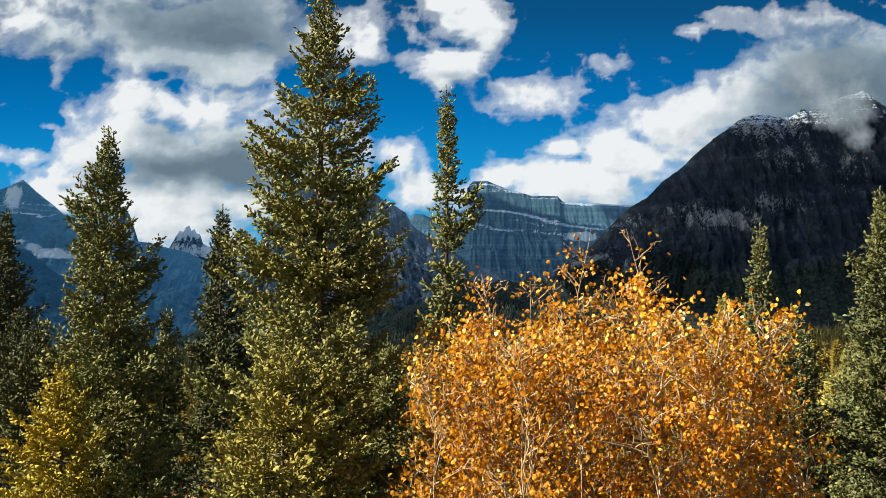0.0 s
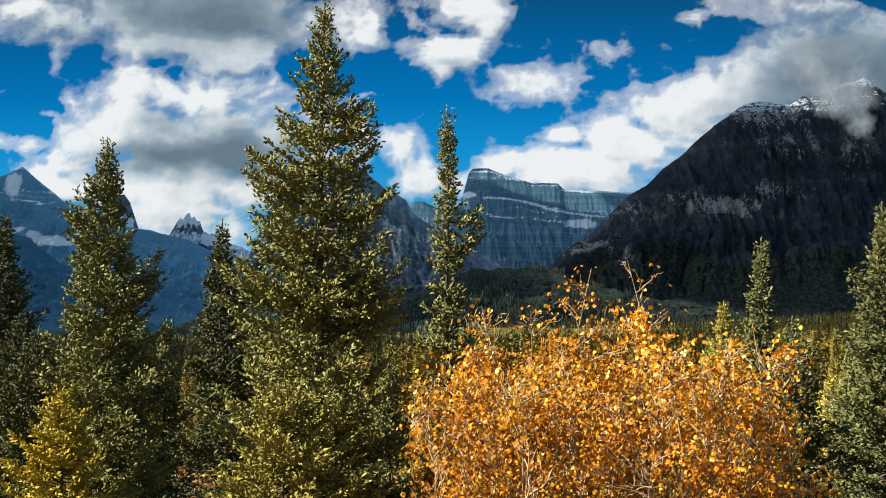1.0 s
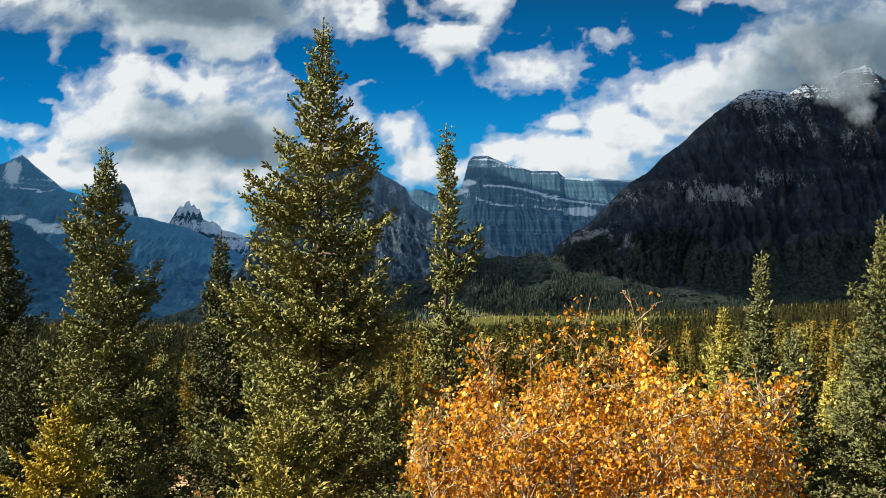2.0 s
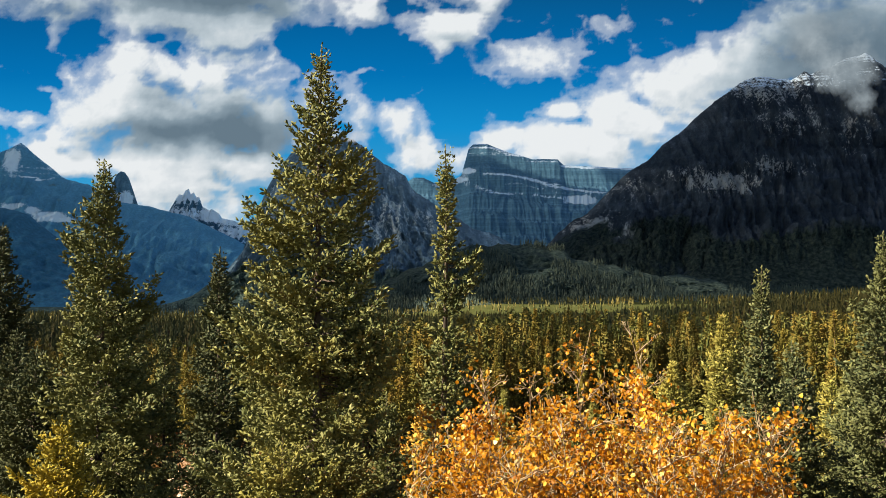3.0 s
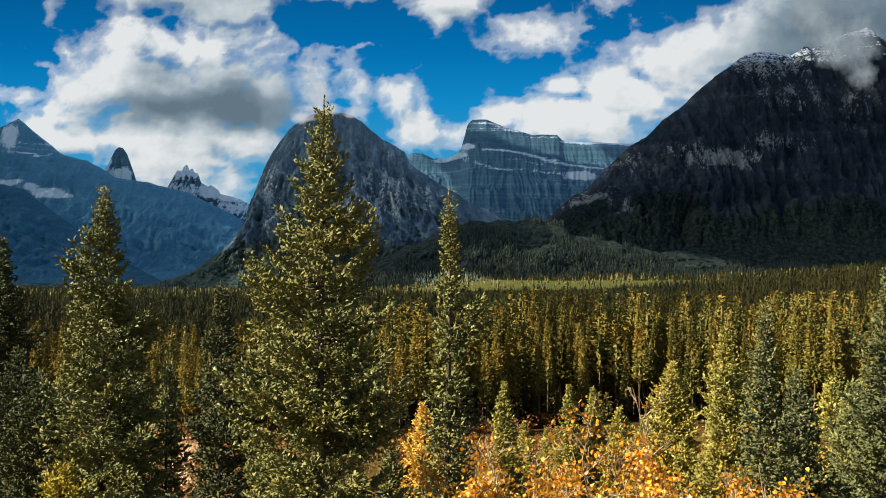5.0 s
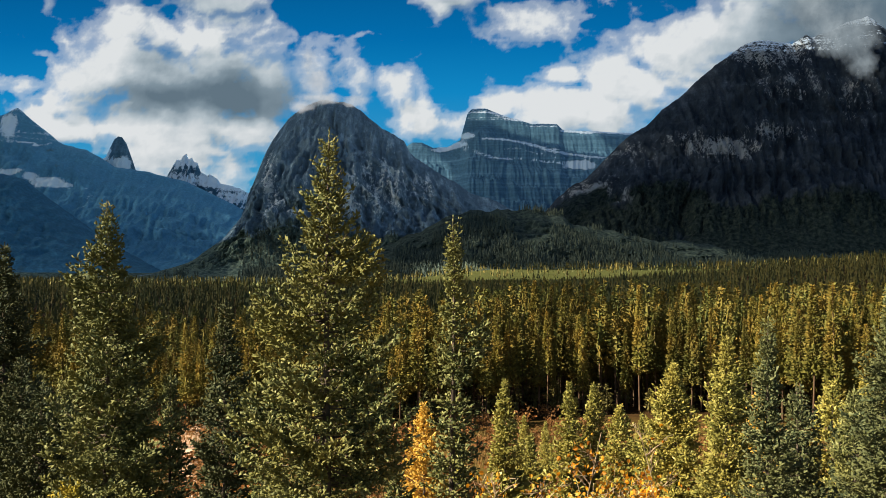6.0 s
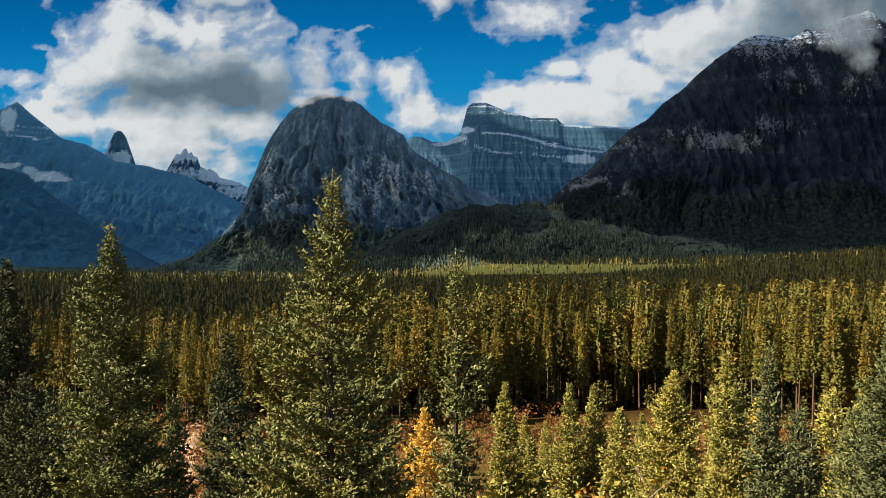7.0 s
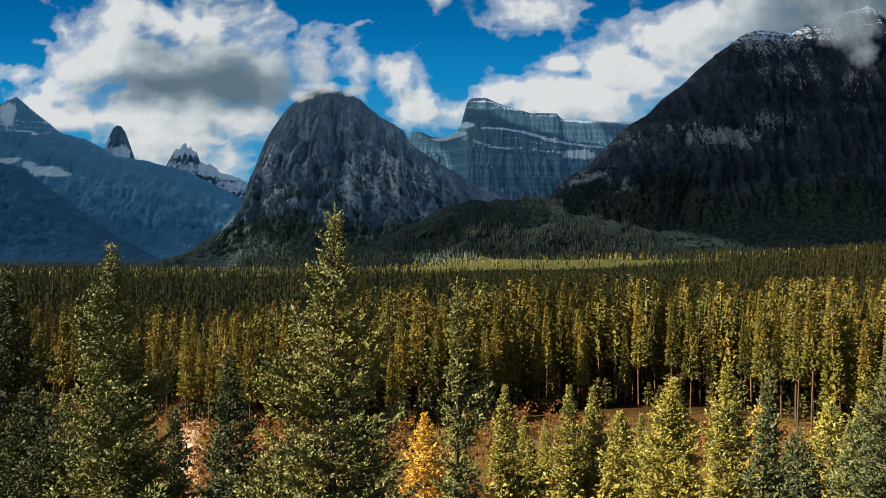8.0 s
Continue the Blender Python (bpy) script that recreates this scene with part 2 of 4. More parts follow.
def rock_material(name, light, dark, snow_from, snow_full, forest_to, bands=0.4, snow_bias=0.0, layers=6, woods=1.0, pale=(0.40, 0.365, 0.32), relief=0.55, patchy=1.0):
    """Layered rock; snow on ledges above a height, thin woods and scrub below another."""
    m, n, l, p = material(name)
    tc = n.new("ShaderNodeTexCoord")
    sep = n.new("ShaderNodeSeparateXYZ")
    l.new(tc.outputs["Object"], sep.inputs[0])
    z = sep.outputs[2]
    big = noise_node(n, l, 0.006, 6)
    streak = noise_node(n, l, 0.045, 7, stretch=(1, 0.25, 0.13), rough=0.66)
    strata = noise_node(n, l, 0.004, 5, stretch=(0.15, 0.15, layers), rough=0.6)
    fine = noise_node(n, l, 0.10, 6, rough=0.62)
    f = calc(n, l, "ADD", calc(n, l, "MULTIPLY", streak.outputs[0], 1 - bands), calc(n, l, "MULTIPLY", strata.outputs[0], bands))
    rock = ramp(n, l, f, [(0.44, dark), (0.54, tuple(0.3 * a + 0.7 * b for a, b in zip(light, dark))), (0.64, light)])
    rockc = mix(n, l, 0.5, rock.outputs[0], fine.outputs[0], "OVERLAY")
    geo = n.new("ShaderNodeNewGeometry")
    sepn = n.new("ShaderNodeSeparateXYZ")
    l.new(geo.outputs["Normal"], sepn.inputs[0])
    flat = sepn.outputs[2]
    # snow: thin lines along the ledges, more of it higher up
    hs = n.new("ShaderNodeMapRange")
    hs.inputs["From Min"].default_value, hs.inputs["From Max"].default_value = snow_from, snow_full
    l.new(z, hs.inputs["Value"])
    s = calc(n, l, "ADD", calc(n, l, "MULTIPLY", hs.outputs[0], 0.55), calc(n, l, "MULTIPLY", calc(n, l, "SUBTRACT", strata.outputs[0], 0.5), 3.0))
    s = calc(n, l, "ADD", s, calc(n, l, "MULTIPLY", calc(n, l, "SUBTRACT", fine.outputs[0], 0.5), 1.6))
    s = calc(n, l, "ADD", s, calc(n, l, "MULTIPLY", calc(n, l, "SUBTRACT", flat, 0.5), 1.2))
    s = calc(n, l, "MULTIPLY", s, calc(n, l, "MINIMUM", calc(n, l, "MULTIPLY", hs.outputs[0], 4.0), 1.0))
    snow = ramp(n, l, calc(n, l, "ADD", s, snow_bias), [(0.42, (0, 0, 0)), (0.75, (1, 1, 1))])
    # woods: low, ragged upper edge; their tone is scaled for haze and cloud shade
    hw = n.new("ShaderNodeMapRange")
    hw.inputs["From Min"].default_value, hw.inputs["From Max"].default_value = forest_to * 1.25, forest_to * 0.6
    l.new(z, hw.inputs["Value"])
    w = calc(n, l, "ADD", hw.outputs[0], calc(n, l, "MULTIPLY", calc(n, l, "SUBTRACT", big.outputs[0], 0.5), 2.4))
    wood = ramp(n, l, w, [(0.45, (0, 0, 0)), (0.65, (1, 1, 1))])
    dots = noise_node(n, l, 0.09, 4)
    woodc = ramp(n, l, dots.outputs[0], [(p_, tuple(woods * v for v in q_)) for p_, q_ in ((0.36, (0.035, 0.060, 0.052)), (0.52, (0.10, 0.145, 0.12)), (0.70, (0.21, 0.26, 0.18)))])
    # pale scree or old snow lying in streaks, and sunlight painted on some faces
    lie = calc(n, l, "ADD", attribute_node(n, "snow_scree_sun"), calc(n, l, "MULTIPLY", calc(n, l, "SUBTRACT", streak.outputs[0], 0.5), 2.2 * patchy))
    lie = calc(n, l, "ADD", lie, calc(n, l, "MULTIPLY", calc(n, l, "SUBTRACT", fine.outputs[0], 0.5), 2.0 * patchy))
    lie = calc(n, l, "MULTIPLY", ramp(n, l, lie, [(0.58, (0, 0, 0)), (0.86, (1, 1, 1))]).outputs[0], calc(n, l, "MINIMUM", calc(n, l, "MULTIPLY", attribute_node(n, "snow_scree_sun"), 3.0), 1.0))
    rockc = mix(n, l, lie, rockc, pale)
    col = mix(n, l, wood.outputs[0], rockc, woodc.outputs[0])
    col = mix(n, l, snow.outputs[0], col, (0.74, 0.86, 0.96))
    l.new(col, p.inputs["Base Color"])
    p.inputs["Roughness"].default_value, p.inputs["Specular IOR Level"].default_value = 0.95, 0.1
    h = calc(n, l, "ADD", streak.outputs[0], calc(n, l, "MULTIPLY", fine.outputs[0], 0.7))
    bumped(n, l, p, h, relief, 10.0)
    return m


M_GROUND = ground_material()

# ---------------------------------------------------------------- ground
GROUND_Y = [-200, -60, -5, 8, 20, 40, 60, 85, 110, 300, 6000]
GROUND_Z = [3.0, 1.0, 0.0, -0.6, -2.3, -6.0, -9.5, -12.6, -13.8, -14.0, -14.0]


def ground_z(x, y):
    x, y = np.asarray(x, float), np.asarray(y, float)
    z = np.interp(y, GROUND_Y, GROUND_Z)
    r = x / np.maximum(y, 50)
    z = z + 30 * smooth01(300, 950, y) * smooth01(0.08, 0.55, r)
    z = z + 24 * smooth01(950, 1650, y) * smooth01(-0.10, 0.06, r) * (1 - 0.6 * smooth01(0.15, 0.4, r))
    z = z + np.where(y > 4, 0.5, 0.2) * fbm(x / 14, y / 14, 40, 3) + 1.2 * smooth01(60, 200, y) * fbm(x / 70, y / 70, 50, 3)
    return z


def build_ground():
    ys = np.concatenate([np.linspace(-200, -10, 16), np.linspace(-8, 130, 120), np.geomspace(133, 4850, 110)])
    us = np.linspace(-1, 1, 121)
    X = us[None, :] * (170 + np.maximum(ys, 0) * 0.95)[:, None]
    Y = np.repeat(ys[:, None], len(us), 1)
    V = np.stack([X, Y, ground_z(X, Y)], -1).reshape(-1, 3)
    w = len(us)
    i, j = np.meshgrid(np.arange(len(ys) - 1), np.arange(w - 1), indexing="ij")
    F = np.stack([i * w + j, i * w + j + 1, (i + 1) * w + j + 1, (i + 1) * w + j], -1).reshape(-1, 4)
    me = tri_mesh("ground", V, F, True)
    set_attribute(me, "woods", smooth01(116, 128, Y) * (1 - smooth01(900, 1000, Y)))
    set_attribute(me, "meadow", smooth01(900, 1000, Y) * np.ones_like(X))
    g = part("ground", me, M_GROUND)
    tagged(g, "grassy hillside falling to a broad wooded valley floor", "ground", kind="structure")


build_ground()


def dirt_track():
    """A worn pale track that runs down through the clearing to the forest edge."""
    t = np.linspace(0, 1, 70)
    y = 58 + 78 * t
    mid = (-0.272 + 0.006 * np.sin(9 * t) - 0.004 * t) * y
    half = 1.3 + 0.9 * fbm(t * 12, t * 0, 210, 3) + 0.8 * t
    u = np.linspace(-1, 1, 9)
    X = mid[:, None] + u[None] * half[:, None] * (1 + 0.18 * fbm(t[:, None] * 40, u[None] * 3 + 5, 220, 2))
    Y = np.repeat(y[:, None], 9, 1)
    Z = ground_z(X, Y) + 0.16 - 0.30 * np.abs(u[None]) ** 3
    i, j = np.meshgrid(np.arange(69), np.arange(8), indexing="ij")
    F = np.stack([i * 9 + j, i * 9 + j + 1, (i + 1) * 9 + j + 1, (i + 1) * 9 + j], -1).reshape(-1, 4)
    m, n, l, p = material("pale trodden earth")
    a, b = noise_node(n, l, 0.5, 6), noise_node(n, l, 5, 5)
    c = ramp(n, l, a.outputs[0], [(0.3, (0.24, 0.125, 0.065)), (0.5, (0.38, 0.24, 0.14)), (0.7, (0.50, 0.36, 0.24))])
    l.new(mix(n, l, 0.4, c.outputs[0], b.outputs[0], "OVERLAY"), p.inputs["Base Color"])
    p.inputs["Roughness"].default_value = 0.95
    bumped(n, l, p, b.outputs[0], 0.6, 0.08)
    tagged(part("road", tri_mesh("road", np.stack([X, Y, Z], -1).reshape(-1, 3), F, True), m), "pale trodden dirt track through the clearing", "track", kind="structure")


dirt_track()

# ---------------------------------------------------------------- mountains
def mountain(name, label, dist, depth, bearings, rises, mat, seed, flute=0.12, cliff=0.5, foot=0.0, nx=420, nv=190, wave=1.0, ledge=0.0, snow_scree_sun=(), blur=1.0, woods=None):
    """A massif whose crest stands at dist; bearings (x over y) and rises (height over y) give the crest line.
    depth: how far its foot comes forward; cliff: 0 an even slope, 1 steep at the top; flute: the ribs and gullies;
    woods: (how many trees, how far up, least bearing, greatest bearing)."""
    b = np.linspace(bearings[0], bearings[-1], nx)
    crest = np.interp(b, bearings, rises) * dist
    crest = crest + fbm(b * dist / 70, b * 0, seed + 3, 6, 0.62) * 14 * wave
    v = np.linspace(0, 1.25, nv)
    B, Vv = np.meshgrid(b, v)
    C = np.repeat(crest[None], nv, 0)
    up = np.clip(Vv, 0, 1)
    prof = (1 - cliff) * up + cliff * up ** 2.6
    X0 = B * dist
    # ribs and gullies cross the face in steep lines, gathered toward the foot; small ones are sharp and many
    warp = fbm(X0 / 240, up * 3, seed + 9, 4) * 0.9
    ribs = fbm(X0 / 120 + warp, up * 2.2 + warp, seed, 7, 0.60, ridged=True)
    fine = fbm(X0 / 34 + warp * 2, up * 7, seed + 20, 6, 0.66, ridged=True)
    crag = fbm(X0 / 40, up * 26, seed + 25, 5, 0.62)
    bulk = fbm(X0 / 520, up * 1.2, seed + 30, 3)
    span = np.sin(np.pi * np.clip(up, 0, 1)) ** 0.7 * smooth01(0.0, 0.45, up)
    relief = np.clip(C / (0.6 * crest.max()), 0.08, 1)
    Y = dist - depth * (1 - up) ** 0.9 - relief * span * depth * flute * (1.15 * ribs + 0.75 * fine + 0.35 * crag + 0.9 * bulk)
    Z = foot + (C - foot) * prof
    if ledge:
        k = 9.0
        st = up * k + 0.35 * fbm(X0 / 400, up * 0, seed + 44, 3)
        fr = st - np.floor(st)
        Z = Z + (C - foot) * ledge / k * (smooth01(0.25, 0.75, fr) - fr) * smooth01(0.2, 0.5, up)
    Z = Z + span * (C - foot) * 0.04 * (ribs + 0.8 * fine + 0.6 * crag)
    back = np.clip(Vv - 1, 0, 1) / 0.25
    Y = Y + back * 300
    Z = Z - back ** 1.5 * (C - foot) * 0.6
    X = B * (Y * 0.35 + dist * 0.65)
    G = np.stack([X, Y, Z - 16 + 22 * up], -1)
    P = G.reshape(-1, 3)
    i, j = np.meshgrid(np.arange(nv - 1), np.arange(nx - 1), indexing="ij")
    F = np.stack([i * nx + j, i * nx + j + 1, (i + 1) * nx + j + 1, (i + 1) * nx + j], -1).reshape(-1, 4)
    me = tri_mesh(name, P, F, True)
    E = (P[:, 2] - 6) / P[:, 1]
    set_attribute(me, "snow_scree_sun", cover(P[:, 0] / P[:, 1] + blur * 0.010 * fbm(P[:, 0] / 60, P[:, 2] / 60, seed + 70, 4), E + blur * 0.012 * fbm(P[:, 0] / 60 + 30, P[:, 2] / 60, seed + 80, 4), snow_scree_sun))
    ob = part(name, me, mat)
    tagged(ob, label, "mountain", kind="structure")
    if woods:
        WOODED.append((G, B, up, woods, seed))
    return ob


WOODED = []


def seam(points, thick, amount):
    """A long narrow lie of snow along a ledge, through the points given."""
    b = np.arange(points[0][0], points[-1][0], 0.007)
    e = np.interp(b, [p[0] for p in points], [p[1] for p in points])
    return [(bb, ee, 0.009, thick, amount) for bb, ee in zip(b, e)]


# cloud shade is part of this near-black tone, deepest in the low woods
ROCK_R = rock_material("limestone darkened as by cloud shade", (0.090, 0.108, 0.128), (0.028, 0.038, 0.049), 720, 980, 270, 0.35, -0.12, 6, 0.26, (0.36, 0.36, 0.34), 0.6)
# ROCK_C to ROCK_D: aerial haze is put in as blue base colour
ROCK_C = rock_material("limestone tinted by haze", (0.32, 0.45, 0.53), (0.125, 0.195, 0.25), 900, 1200, 120, 0.06, -0.25, 6, 0.95, (0.72, 0.78, 0.78), 0.7)
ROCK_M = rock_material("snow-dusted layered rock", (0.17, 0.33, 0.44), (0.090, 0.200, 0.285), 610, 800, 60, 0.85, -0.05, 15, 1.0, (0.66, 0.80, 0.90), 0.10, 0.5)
ROCK_L = rock_material("rock tinted blue by haze", (0.14, 0.37, 0.53), (0.10, 0.29, 0.44), 520, 900, 5, 0.3, 0.0, 6, 1.0, (0.74, 0.88, 0.96), 0.2, 0.5)
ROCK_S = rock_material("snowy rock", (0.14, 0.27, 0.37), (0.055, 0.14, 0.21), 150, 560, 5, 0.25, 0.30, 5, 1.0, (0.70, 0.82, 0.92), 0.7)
ROCK_B = rock_material("bare rock tinted by haze", (0.16, 0.29, 0.38), (0.070, 0.16, 0.23), 2000, 2500, 5, 0.4, 0.0, 8, 1.0, (0.74, 0.88, 0.96), 0.6, 0.5)
ROCK_D = rock_material("dark rock tinted blue by haze", (0.075, 0.25, 0.39), (0.048, 0.17, 0.275), 2000, 2500, 5, 0.2)
ROCK_F = rock_material("wooded moss-grown slope", (0.075, 0.092, 0.075), (0.030, 0.042, 0.042), 2000, 2500, 200, 0.1, 0.0, 6, 0.48, (0.26, 0.27, 0.23))

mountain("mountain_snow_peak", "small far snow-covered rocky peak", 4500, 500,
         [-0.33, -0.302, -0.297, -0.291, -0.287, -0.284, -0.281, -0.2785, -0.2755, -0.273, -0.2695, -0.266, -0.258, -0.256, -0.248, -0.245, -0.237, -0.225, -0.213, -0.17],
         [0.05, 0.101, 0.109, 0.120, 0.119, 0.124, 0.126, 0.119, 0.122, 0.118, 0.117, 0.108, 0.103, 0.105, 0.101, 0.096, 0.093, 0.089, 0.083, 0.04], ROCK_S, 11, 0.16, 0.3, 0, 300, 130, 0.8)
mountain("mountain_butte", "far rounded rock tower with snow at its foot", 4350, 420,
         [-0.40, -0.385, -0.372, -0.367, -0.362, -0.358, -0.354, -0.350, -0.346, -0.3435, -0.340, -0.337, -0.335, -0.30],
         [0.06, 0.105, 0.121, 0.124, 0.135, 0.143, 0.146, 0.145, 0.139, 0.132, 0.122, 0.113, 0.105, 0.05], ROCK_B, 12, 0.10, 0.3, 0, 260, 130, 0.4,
         snow_scree_sun=[(-0.369, 0.126, 0.008, 0.007, 1.8), (-0.352, 0.118, 0.010, 0.007, 1.7)])
mountain("mountain_left", "pyramid mountain with haze in its blue tone, snow patches and a long ridge", 4100, 1300,
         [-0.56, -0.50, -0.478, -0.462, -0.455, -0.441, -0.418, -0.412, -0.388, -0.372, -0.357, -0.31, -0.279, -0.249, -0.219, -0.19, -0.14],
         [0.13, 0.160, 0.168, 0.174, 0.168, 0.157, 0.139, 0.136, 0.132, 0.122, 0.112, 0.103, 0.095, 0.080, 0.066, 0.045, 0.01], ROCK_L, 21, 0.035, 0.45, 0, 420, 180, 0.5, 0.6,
         snow_scree_sun=[(-0.43, 0.097, 0.016, 0.005, 1.8), (-0.415, 0.092, 0.012, 0.003, 1.5), (-0.472, 0.155, 0.010, 0.016, 1.2), (-0.468, 0.108, 0.012, 0.004, 1.6), (-0.448, 0.101, 0.008, 0.004, 1.4),
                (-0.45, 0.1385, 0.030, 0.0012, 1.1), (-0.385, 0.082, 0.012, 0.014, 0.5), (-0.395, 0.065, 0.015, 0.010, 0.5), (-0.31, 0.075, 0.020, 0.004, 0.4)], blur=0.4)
mountain("mountain_left_slope", "dark mountain spur with haze in its blue tone", 3000, 700,
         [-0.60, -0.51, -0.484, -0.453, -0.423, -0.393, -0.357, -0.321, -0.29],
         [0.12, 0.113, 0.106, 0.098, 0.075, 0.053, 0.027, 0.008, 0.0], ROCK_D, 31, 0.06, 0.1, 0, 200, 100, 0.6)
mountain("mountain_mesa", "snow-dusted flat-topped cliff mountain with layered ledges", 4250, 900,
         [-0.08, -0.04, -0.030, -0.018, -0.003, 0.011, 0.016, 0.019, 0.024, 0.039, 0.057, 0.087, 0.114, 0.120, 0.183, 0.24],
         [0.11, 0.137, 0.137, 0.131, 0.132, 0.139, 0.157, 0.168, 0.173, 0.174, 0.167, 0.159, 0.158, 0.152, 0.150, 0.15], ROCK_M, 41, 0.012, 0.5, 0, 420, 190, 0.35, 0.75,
         snow_scree_sun=seam([(-0.01, 0.130), (0.012, 0.137), (0.021, 0.150)], 0.0028, 1.5) + seam([(0.040, 0.1425), (0.07, 0.139), (0.095, 0.134), (0.12, 0.1265), (0.165, 0.120)], 0.0010, 1.15)
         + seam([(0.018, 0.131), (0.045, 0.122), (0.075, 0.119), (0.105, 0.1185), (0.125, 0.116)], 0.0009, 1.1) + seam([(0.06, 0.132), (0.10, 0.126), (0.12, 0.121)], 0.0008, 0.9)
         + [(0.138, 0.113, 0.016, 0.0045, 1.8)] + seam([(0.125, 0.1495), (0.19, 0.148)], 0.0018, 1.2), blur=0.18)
mountain("mountain_dome", "steep grey dome-shaped rock mountain above the valley", 2900, 850,
         [-0.30, -0.267, -0.237, -0.219, -0.21, -0.204, -0.198, -0.189, -0.177, -0.165, -0.15, -0.135, -0.105, -0.093, -0.084, -0.063, -0.048, -0.042, -0.027, -0.006, 0.034, 0.064, 0.124, 0.184, 0.26],
         [0.0, 0.014, 0.038, 0.062, 0.080, 0.104, 0.122, 0.140, 0.158, 0.170, 0.179, 0.183, 0.179, 0.171, 0.164, 0.149, 0.137, 0.125, 0.116, 0.102, 0.080, 0.068, 0.038, 0.014, 0.0], ROCK_C, 51, 0.10, 0.6, 0, 480, 210, 0.8,
         # pale streaks that paint sunlight on the ribs and the left edge
         snow_scree_sun=[(-0.075, 0.095, 0.035, 0.035, 0.70), (-0.105, 0.075, 0.02, 0.03, 0.6), (-0.19, 0.09, 0.012, 0.05, 0.72), (-0.165, 0.075, 0.02, 0.03, 0.55), (-0.03, 0.09, 0.015, 0.02, 0.62)], woods=(1500, 0.42, -0.26, 0.10))
mountain("mountain_right", "limestone mountain, cloud shade in its tone, with a dusting of snow near its summit", 3350, 950,
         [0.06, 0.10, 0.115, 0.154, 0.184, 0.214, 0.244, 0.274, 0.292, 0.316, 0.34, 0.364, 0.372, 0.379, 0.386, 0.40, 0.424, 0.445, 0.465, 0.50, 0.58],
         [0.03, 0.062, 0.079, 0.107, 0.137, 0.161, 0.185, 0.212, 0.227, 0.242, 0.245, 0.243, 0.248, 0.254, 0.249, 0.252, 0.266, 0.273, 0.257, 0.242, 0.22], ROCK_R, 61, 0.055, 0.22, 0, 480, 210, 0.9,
         # the low patches at 0.15 and 0.19 paint sunlight on the left spur
         snow_scree_sun=[(0.29, 0.133, 0.04, 0.012, 1.0), (0.34, 0.145, 0.04, 0.012, 0.75), (0.25, 0.14, 0.03, 0.012, 0.65), (0.36, 0.20, 0.05, 0.02, 0.55), (0.15, 0.087, 0.03, 0.014, 0.95), (0.19, 0.080, 0.03, 0.008, 0.8), (0.19, 0.125, 0.03, 0.016, 0.5), (0.43, 0.19, 0.03, 0.03, 0.5), (0.33, 0.228, 0.035, 0.012, 0.85), (0.36, 0.235, 0.03, 0.010, 0.8)])
mountain("mountain_foothill", "dark wooded foothill below the cliffs", 2350, 620,
         [-0.20, -0.10, -0.06, -0.03, -0.012, 0.0, 0.02, 0.05, 0.08, 0.115, 0.15, 0.20, 0.28, 0.36, 0.50],
         [0.004, 0.016, 0.030, 0.046, 0.055, 0.060, 0.064, 0.066, 0.065, 0.060, 0.048, 0.036, 0.024, 0.018, 0.012], ROCK_F, 91, 0.08, 0.12, 0, 300, 120, 1.5, woods=(9500, 1.0, -0.2, 0.45),
         snow_scree_sun=[(-0.012, 0.062, 0.012, 0.02, 0.5), (0.05, 0.035, 0.05, 0.004, 0.4)])

# ---------------------------------------------------------------- sky with clouds
CLOUDS_LEFT = [(-0.36, 0.205, 0.06, 0.03, 1), (-0.19, 0.19, 0.05, 0.03, 0.9), (-0.354, 0.343, 0.114, 0.042, 1), (-0.227, 0.355, 0.072, 0.036, 1), (-0.282, 0.313, 0.102, 0.036, 1), (-0.360, 0.265, 0.066, 0.030, 0.8),
               (-0.282, 0.253, 0.090, 0.036, 1), (-0.330, 0.211, 0.096, 0.042, 1), (-0.239, 0.217, 0.048, 0.042, 0.9), (-0.300, 0.160, 0.096, 0.042, 1),
               (-0.227, 0.145, 0.066, 0.036, 0.9), (-0.155, 0.331, 0.066, 0.036, 0.9), (-0.107, 0.319, 0.027, 0.024, 0.8), (-0.408, 0.403, 0.156, 0.048, 1), (-0.227, 0.415, 0.084, 0.036, 1)]
CLOUDS_LOW = [(-0.25, 0.112, 0.055, 0.03, 1), (-0.31, 0.125, 0.05, 0.03, 1), (-0.20, 0.15, 0.04, 0.04, 0.9), (-0.456, 0.259, 0.030, 0.013, 0.75), (-0.444, 0.238, 0.024, 0.009, 0.6), (-0.462, 0.205, 0.036, 0.013, 0.75),
              (-0.414, 0.157, 0.054, 0.027, 0.9), (-0.468, 0.355, 0.042, 0.018, 0.7), (-0.390, 0.187, 0.054, 0.024, 0.8)]
CLOUDS_CENTRE = [(-0.002, 0.304, 0.045, 0.027, 1), (-0.041, 0.298, 0.024, 0.009, 0.6), (-0.017, 0.280, 0.021, 0.013, 0.7), (0.025, 0.349, 0.066, 0.027, 0.95),
                 (0.001, 0.373, 0.036, 0.024, 0.8), (0.088, 0.274, 0.048, 0.020, 1), (0.103, 0.259, 0.024, 0.011, 0.6), (0.064, 0.277, 0.024, 0.010, 0.6),
                 (0.175, 0.313, 0.030, 0.013, 0.45), (-0.059, 0.187, 0.030, 0.030, 0.7), (-0.035, 0.169, 0.042, 0.030, 0.9), (-0.095, 0.205, 0.027, 0.036, 0.6),
                 (-0.143, 0.193, 0.024, 0.054, 0.75), (-0.065, 0.206, 0.018, 0.009, 0.6), (0.004, 0.160, 0.030, 0.018, 0.6)]
